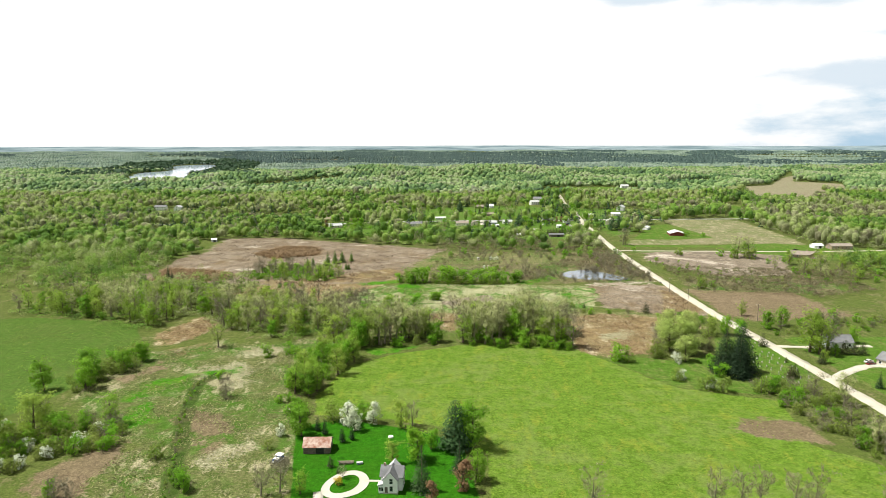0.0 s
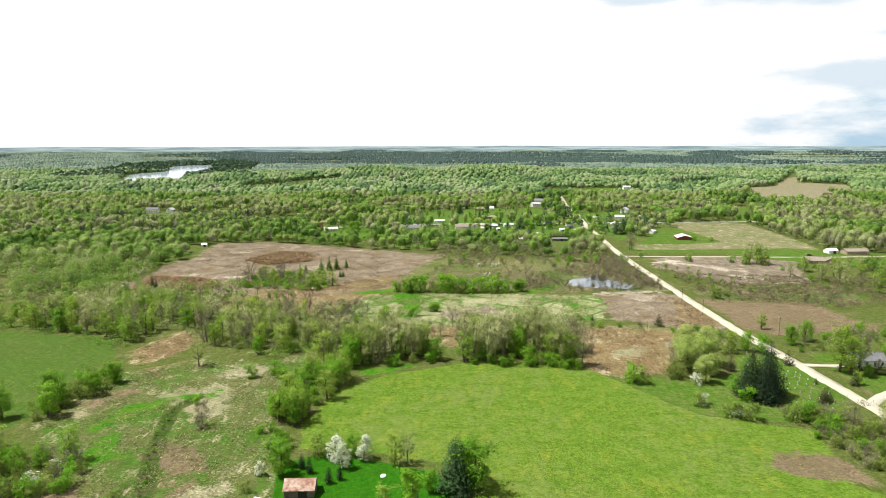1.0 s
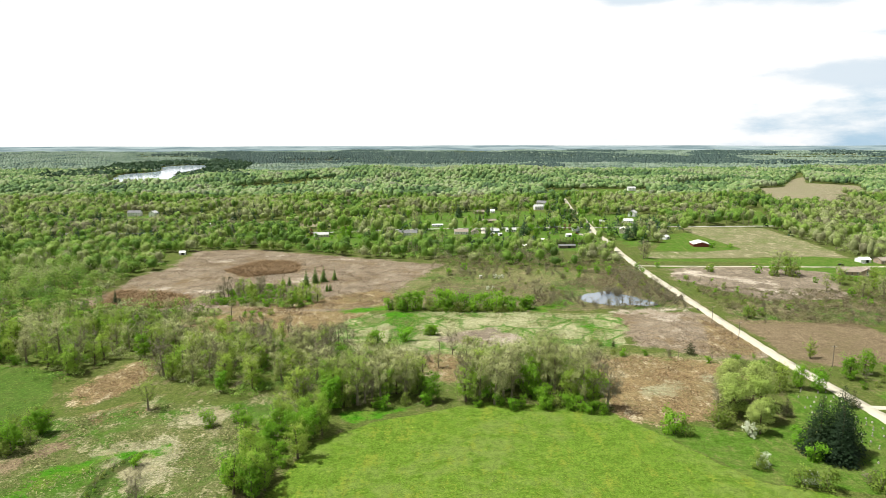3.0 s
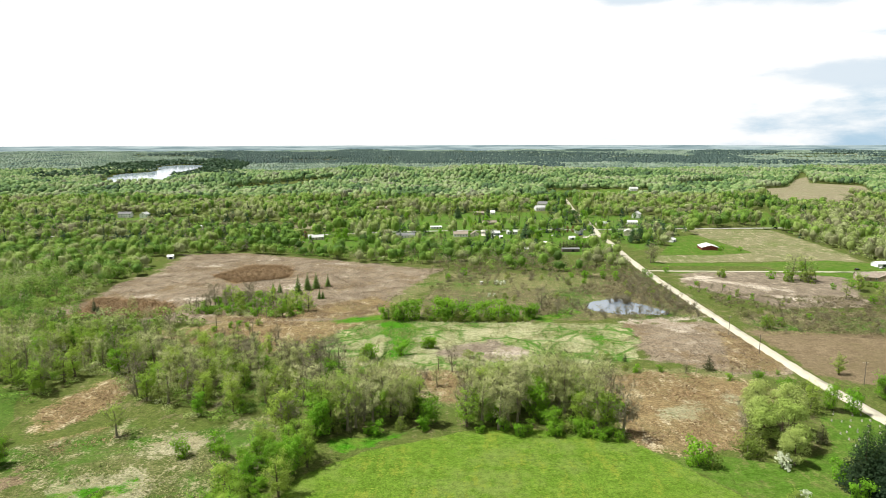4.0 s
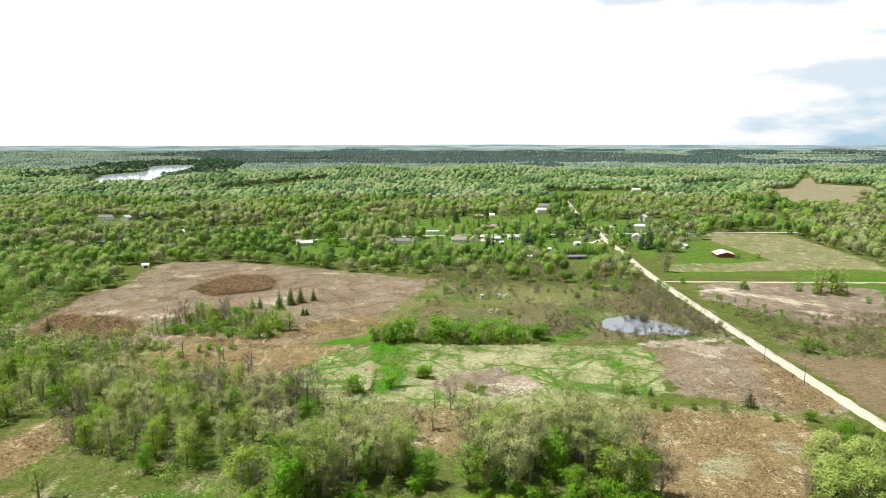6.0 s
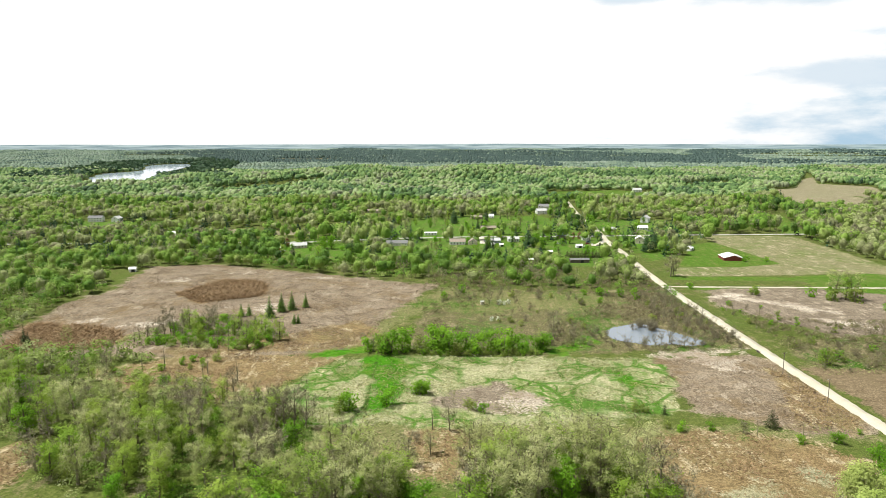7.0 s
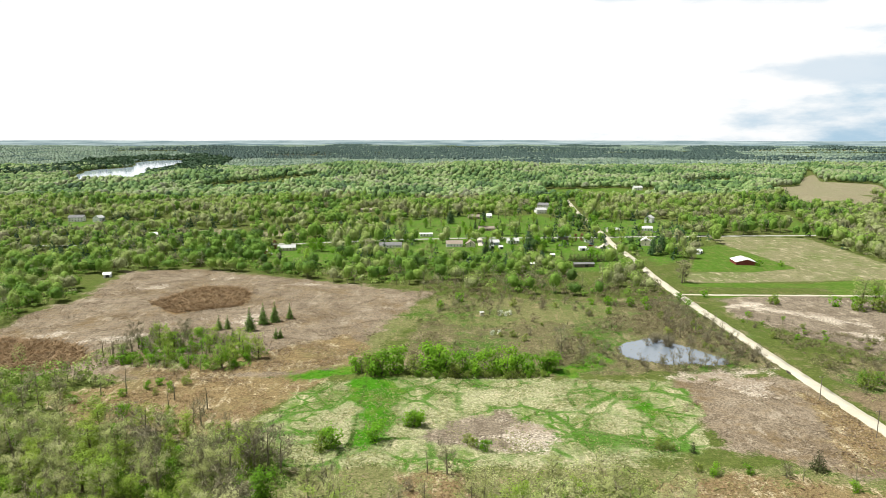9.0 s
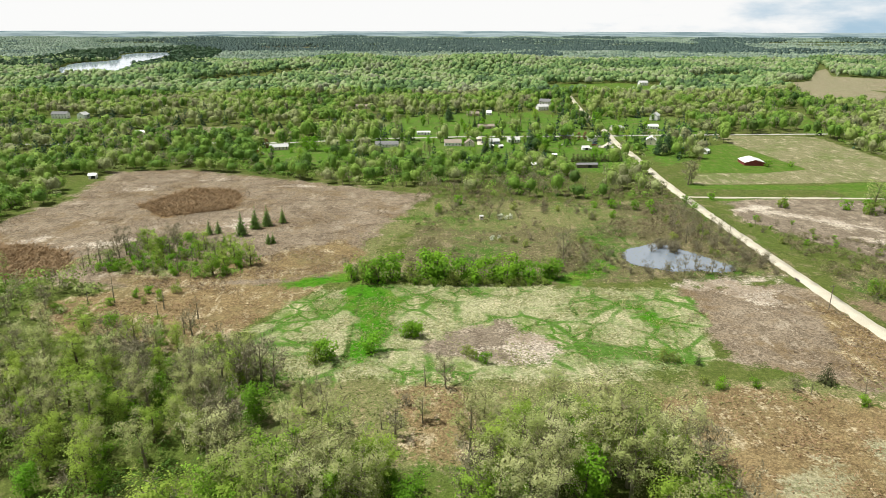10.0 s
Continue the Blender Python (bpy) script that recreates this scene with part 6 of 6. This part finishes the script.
ribbon("garden_path", [(-24.5, 182.5), (-19.0, 182.3)], 1.0, CONCRETE, 0.08, "narrow pale concrete path to the farmhouse", "path", 0.02)


def headstone(style):
    """A gravestone on its footing."""
    root = new("headstone")
    tagged(root, "weathered pale headstone standing in mown grass", "headstone", "headstones in the graveyard")
    part("footing", box(0.9, 0.5, 0.16), STONE, root)
    if style == 0:
        bm = box(0.65, 0.18, 0.8, 0, 0, 0.16, None, 0.05)
    elif style == 1:
        bm = box(1.1, 0.3, 0.6, 0, 0, 0.16, None, 0.06)
    else:
        bm = box(0.34, 0.34, 1.3, 0, 0, 0.16, None, 0.04)
        box(0.46, 0.46, 0.12, 0, 0, 1.46, bm)
    part("stone", bm, STONE, root)
    return root


grave_dice = random.Random(21)
stones = [headstone(k) for k in range(3)]
spots = [(px + grave_dice.uniform(-0.5, 0.5), py + grave_dice.uniform(-0.9, 0.9)) for px in (137.5, 141, 144.5, 148, 151.5, 155) for py in range(264, 330, 5) if grave_dice.random() < 0.78]
spots = [s for s in spots if 0.55 * (s[1] - 262) + 122 < s[0] + 18 and math.dist(s, (130, 280)) > 8]
for i, (px, py) in enumerate(spots):
    m = pose(px, py, -0.08, grave_dice.uniform(-4, 4), grave_dice.uniform(-3, 3), 90 + grave_dice.uniform(-9, 9))
    if i < 3:
        stones[i].matrix_basis = m @ Matrix.Diagonal((0.8, 0.8, 0.8, 1))
    else:
        copy_thing(stones[grave_dice.choice((0, 0, 1, 1, 2))], m)


def utility_pole(x, y):
    root = root_at("utility_pole", "weathered wooden utility pole by the road", "pole", x, y, 0)
    v, f = tube([(0, 0, -0.3), (0, 0, 5), (0.04, 0, 10)], [0.16, 0.14, 0.11], 8)
    ob = new("post", raw_mesh("post", v, f, [OLD_WOOD]))
    ob.parent = root
    part("crossarm", box(2.2, 0.1, 0.12, 0, 0.14, 9.3), OLD_WOOD, root)
    for px in (-0.95, -0.5, 0.5, 0.95):
        part("insulator", box(0.07, 0.07, 0.14, px, 0.14, 9.42), WHITE, root)


utility_pole(175.5, 360)
utility_pole(150.8, 400)
utility_pole(150.0, 432)


def small_boat(x, y, turn):
    """A blue and white pontoon boat under a white canopy frame."""
    root = root_at("pontoon_boat", "blue and white boat with white canopy on dry grass", "boat", x, y, turn)
    for py in (-0.8, 0.8):
        part("float", box(4.6, 0.55, 0.5, 0, py, 0.15, None, 0.15), WHITE, root)
    part("deck", box(4.4, 2.2, 0.12, 0, 0, 0.66), SHINGLE_PALE, root)
    part("hull_side", box(3.6, 2.1, 0.6, -0.2, 0, 0.78, None, 0.1), PAINT["blue"], root)
    part("seat", box(1.4, 1.8, 0.5, -1.0, 0, 1.0, None, 0.08), WHITE, root)
    part("console", box(0.6, 1.2, 0.9, 1.0, 0, 0.9, None, 0.08), WHITE, root)
    part("canopy", box(2.2, 2.4, 0.1, 0.6, 0, 2.0, None, 0.04), WHITE, root)
    for px in (-0.5, 1.6):
        for py in (-0.9, 0.9):
            part("canopy_pole", box(0.06, 0.06, 1.3, px, py, 0.75), WHITE, root)


small_boat(-53.2, 194.8, 70)


def log_pile(x, y, turn):
    root = root_at("log_pile", "pile of weathered logs and boards on the lawn", "log pile", x, y, turn)
    pile_dice = random.Random(3)
    for k in range(9):
        r = pile_dice.uniform(0.13, 0.22)
        v, f = tube([(-2.2 + pile_dice.uniform(-0.5, 0.3), 0.4 * (k % 5) - 0.8, r + 0.32 * (k // 5)), (2.0 + pile_dice.uniform(-0.4, 0.6), 0.4 * (k % 5) - 0.75, r + 0.32 * (k // 5))], [r, r * 0.9], 7)
        ob = new("log", raw_mesh("log", v, f, [OLD_WOOD if k % 2 else BARK_GREY]))
        ob.parent = root


log_pile(-31.5, 193.5, 4)
trough = root_at("trough", "pale blue metal trough on the lawn", "trough", -27.2, 193.0, 15)
part("tub", box(1.9, 0.8, 0.6, 0, 0, 0, None, 0.08), BLUE, trough)
part("rim", box(2.0, 0.9, 0.06, 0, 0, 0.6), SHINGLE_PALE, trough)
plate = root_at("cover_plate", "round white well cover on the lawn", "well cover", -19, 212, 0)
lid = bmesh.new()
bmesh.ops.create_cone(lid, cap_ends=True, segments=18, radius1=0.95, radius2=0.85, depth=0.4, matrix=Matrix.Translation((0, 0, 0.2)))
part("cover", lid, WHITE, plate)
mower = root_at("lawn_mower", "red ride-on mower at the lawn's edge", "mower", -50, 220.5, 20)
part("hood", box(1.0, 0.8, 0.6, 0.5, 0, 0.45, None, 0.1), PAINT["red"], mower)
part("deck", box(1.2, 1.3, 0.25, -0.1, 0, 0.25, None, 0.06), PAINT["red"], mower)
part("seat", box(0.5, 0.6, 0.5, -0.6, 0, 0.7, None, 0.08), RUBBER, mower)
for wx, wy in ((0.8, -0.5), (0.8, 0.5), (-0.7, -0.55), (-0.7, 0.55)):
    wheel(mower, wx, wy, 0.28, 0.2)


culvert = root_at("culvert", "dark culvert pipe in a stone headwall beside the road", "culvert", 153.6, 461.5, 90)
part("headwall", box(3.2, 0.4, 1.0, 0, 0, 0, None, 0.05), OLD_WOOD, culvert)
ring_pipe = bmesh.new()
bmesh.ops.create_cone(ring_pipe, cap_ends=True, segments=16, radius1=0.45, radius2=0.45, depth=0.6, matrix=Matrix.Translation((0, 0.05, 0.5)) @ Matrix.Rotation(math.pi / 2, 4, "X"))
part("pipe", ring_pipe, DARK_METAL, culvert)


blind = root_at("hunting_blind", "small pale box blind on the marsh edge", "blind", 27.5, 556, 8)
part("wall", box(2.2, 2.0, 1.9, 0, 0, 0.2, None, 0.03), CREAM, blind)
part("roof", prism([(-1.25, 2.05), (1.25, 2.2), (1.25, 2.32), (-1.25, 2.17)], 2.5), SHINGLE_PALE, blind)
part("opening", box(1.3, 0.06, 0.45, 0, -1.02, 1.2), GLASS, blind)
for px, py, size in ((38, 557, 0.75), (41, 556, 0.6), (44, 558, 0.65), (30, 519, 0.6), (34, 521, 0.55)):
    plant("whitebush", px, py, size, dice)
for px, py, turn in ((53, 787, 4), (61, 784, 12), (78, 702, -8), (91, 712, 30), (101, 742, 5)):
    shed("small white garden shed on a village lawn", px, py, turn, 3.6, 2.8, 2.1, 0.9, WHITE, TIN_WHITE, sheets=4, boards=False)
for px, py, turn, paint in ((118, 800, 80, "white"), (126, 808, 15, "grey"), (140, 778, 70, "white"), (164, 806, 60, "white"), (62, 822, 5, "white"), (-34, 806, 4, "grey"), (236, 886, 2, "white")):
    car("car parked beside a village house", px, py, turn, PAINT[paint], 1.55)


# ---- village trees that stand out ----
for k in range(13):
    plant("cedar", 112 + 3.2 * k, 719 + 0.3 * k, 1.25, dice)
for kind, px, py, size in (("cedar", 103, 713, 2.0), ("spruce", 47, 770, 0.8), ("spruce", 51, 764, 0.95), ("spruce", 45, 760, 0.7), ("pine", 85, 768, 1.0), ("green", 92, 772, 1.2), ("spruce", 89, 776, 1.05), ("green", 97, 764, 1.0), ("red", -145, 786, 0.8), ("red", 140, 830, 0.7), ("red", 146, 832, 0.7),
                           ("green", 172, 900, 1.5), ("spruce", 40, 905, 0.6), ("spruce", 46, 915, 0.7), ("spruce", 52, 925, 0.7), ("spruce", 75, 925, 0.65), ("pine", 20, 960, 1.0), ("spruce", 103, 795, 0.9), ("green", -100, 770, 1.1), ("green", -108, 775, 1.0), ("green", 215, 870, 1.0), ("green", 205, 740, 0.8), ("olive", 215, 738, 1.6), ("bush", 258, 700, 1.0), ("bush", 276, 700, 0.8), ("pine", 190, 750, 0.9), ("pine", 199, 756, 1.0)):
    plant(kind, px, py, size, dice)


strew([(-160, 745), (-90, 700), (150, 690), (165, 760), (165, 842), (30, 842), (-60, 828), (-140, 806)], 15, {"green": 4, "yellow": 3, "hazy": 1.5, "bush": 3, "cedar": 1, "spruce": 0.4}, 0.45, 0.85, 0.62)
strew([(178, 700), (300, 870), (280, 1000), (190, 1000), (182, 870)], 20, {"green": 4, "yellow": 3, "hazy": 1, "spruce": 0.8, "cedar": 1}, 0.5, 0.9, 0.4)
strew([(-100, 870), (160, 870), (165, 1050), (0, 1080)], 17, {"green": 4, "yellow": 3, "hazy": 1.5, "spruce": 1, "cedar": 1}, 0.5, 0.95, 0.6)


# ---- reeds and tufts ----
def tufts(name, label, kinds, count, high, wide, mat, seed, patchy=0.0, bounds=(-250, 250, 165, 690), edge=0.5):
    """Blades strewn over the ground cover of the kinds, leaned far over to catch the sun."""
    rng = np.random.default_rng(seed)
    xs, ys, got = [], [], 0
    while got < count:
        x, y = rng.uniform(bounds[0], bounds[1], 60000), rng.uniform(bounds[2], bounds[3], 60000)
        if patchy:
            ok = np.sin(x / 6.1 + np.sin(y / 9.0) * 1.7) * np.sin(y / 7.3 + np.sin(x / 11.0) * 1.9) + rng.normal(0, 0.35, x.shape) > patchy
            x, y = x[ok], y[ok]
        ok = np.max([cover_at(x, y, k) for k in kinds], axis=0) > edge
        ok &= np.abs(x - np.interp(y, [240, 320, 372, 530, 607, 700], [165, 161, 157.5, 157.5, 158.5, 164])) > 4.2
        xs.append(x[ok])
        ys.append(y[ok])
        got += int(ok.sum())
    x, y = np.concatenate(xs)[:count], np.concatenate(ys)[:count]
    h, w, turn = high * rng.uniform(0.5, 1.3, count), wide * rng.uniform(0.5, 1.4, count), rng.uniform(0, 6.283, count)
    side = np.c_[np.cos(turn), np.sin(turn)] * w[:, None] * 0.5
    lean = rng.normal(0, 1.6, (count, 2)) * h[:, None]
    z = height_at(x, y) - 0.12
    p = np.c_[x, y]
    v = np.stack([np.c_[p - side, z], np.c_[p + side, z], np.c_[p + side * 0.7 + lean, z + h], np.c_[p - side * 0.5 + lean * 0.8, z + h * 0.85]], 1).reshape(-1, 3)
    data = raw_mesh(name, v, np.arange(4 * count).reshape(count, 4), [mat])
    data.attributes.new("tint", "FLOAT", "POINT").data.foreach_set("value", np.repeat(rng.random(count), 4).astype(np.float32))
    return tagged(new(name, data), label, "grass", kind="stuff")


tufts("cattail_stand", "dense stand of dry brown cattails", ["cattail"], 15000, 1.7, 0.45, REED, 31)
tufts("marsh_reeds", "matted dry marsh reeds", ["marsh"], 34000, 0.3, 0.5, REED_PALE, 32, 0.1)
tufts("sedge_tufts", "reddish brown sedge tufts", ["orange"], 15000, 0.3, 0.5, REED, 33, 0.05)
tufts("dry_grass_tufts", "pale matted grass with green tufts", ["pale", "rough"], 26000, 0.26, 0.5, TUFT, 34, 0.15)
tufts("scrub_tufts", "olive and brown grass among marsh shrubs", ["scrub", "olive"], 20000, 0.3, 0.6, TUFT, 35, 0.0)
tufts("meadow_tufts", "taller green grass tufts in the meadow", ["meadow", "field"], 14000, 0.13, 0.45, TUFT_GREEN, 36, 0.0)
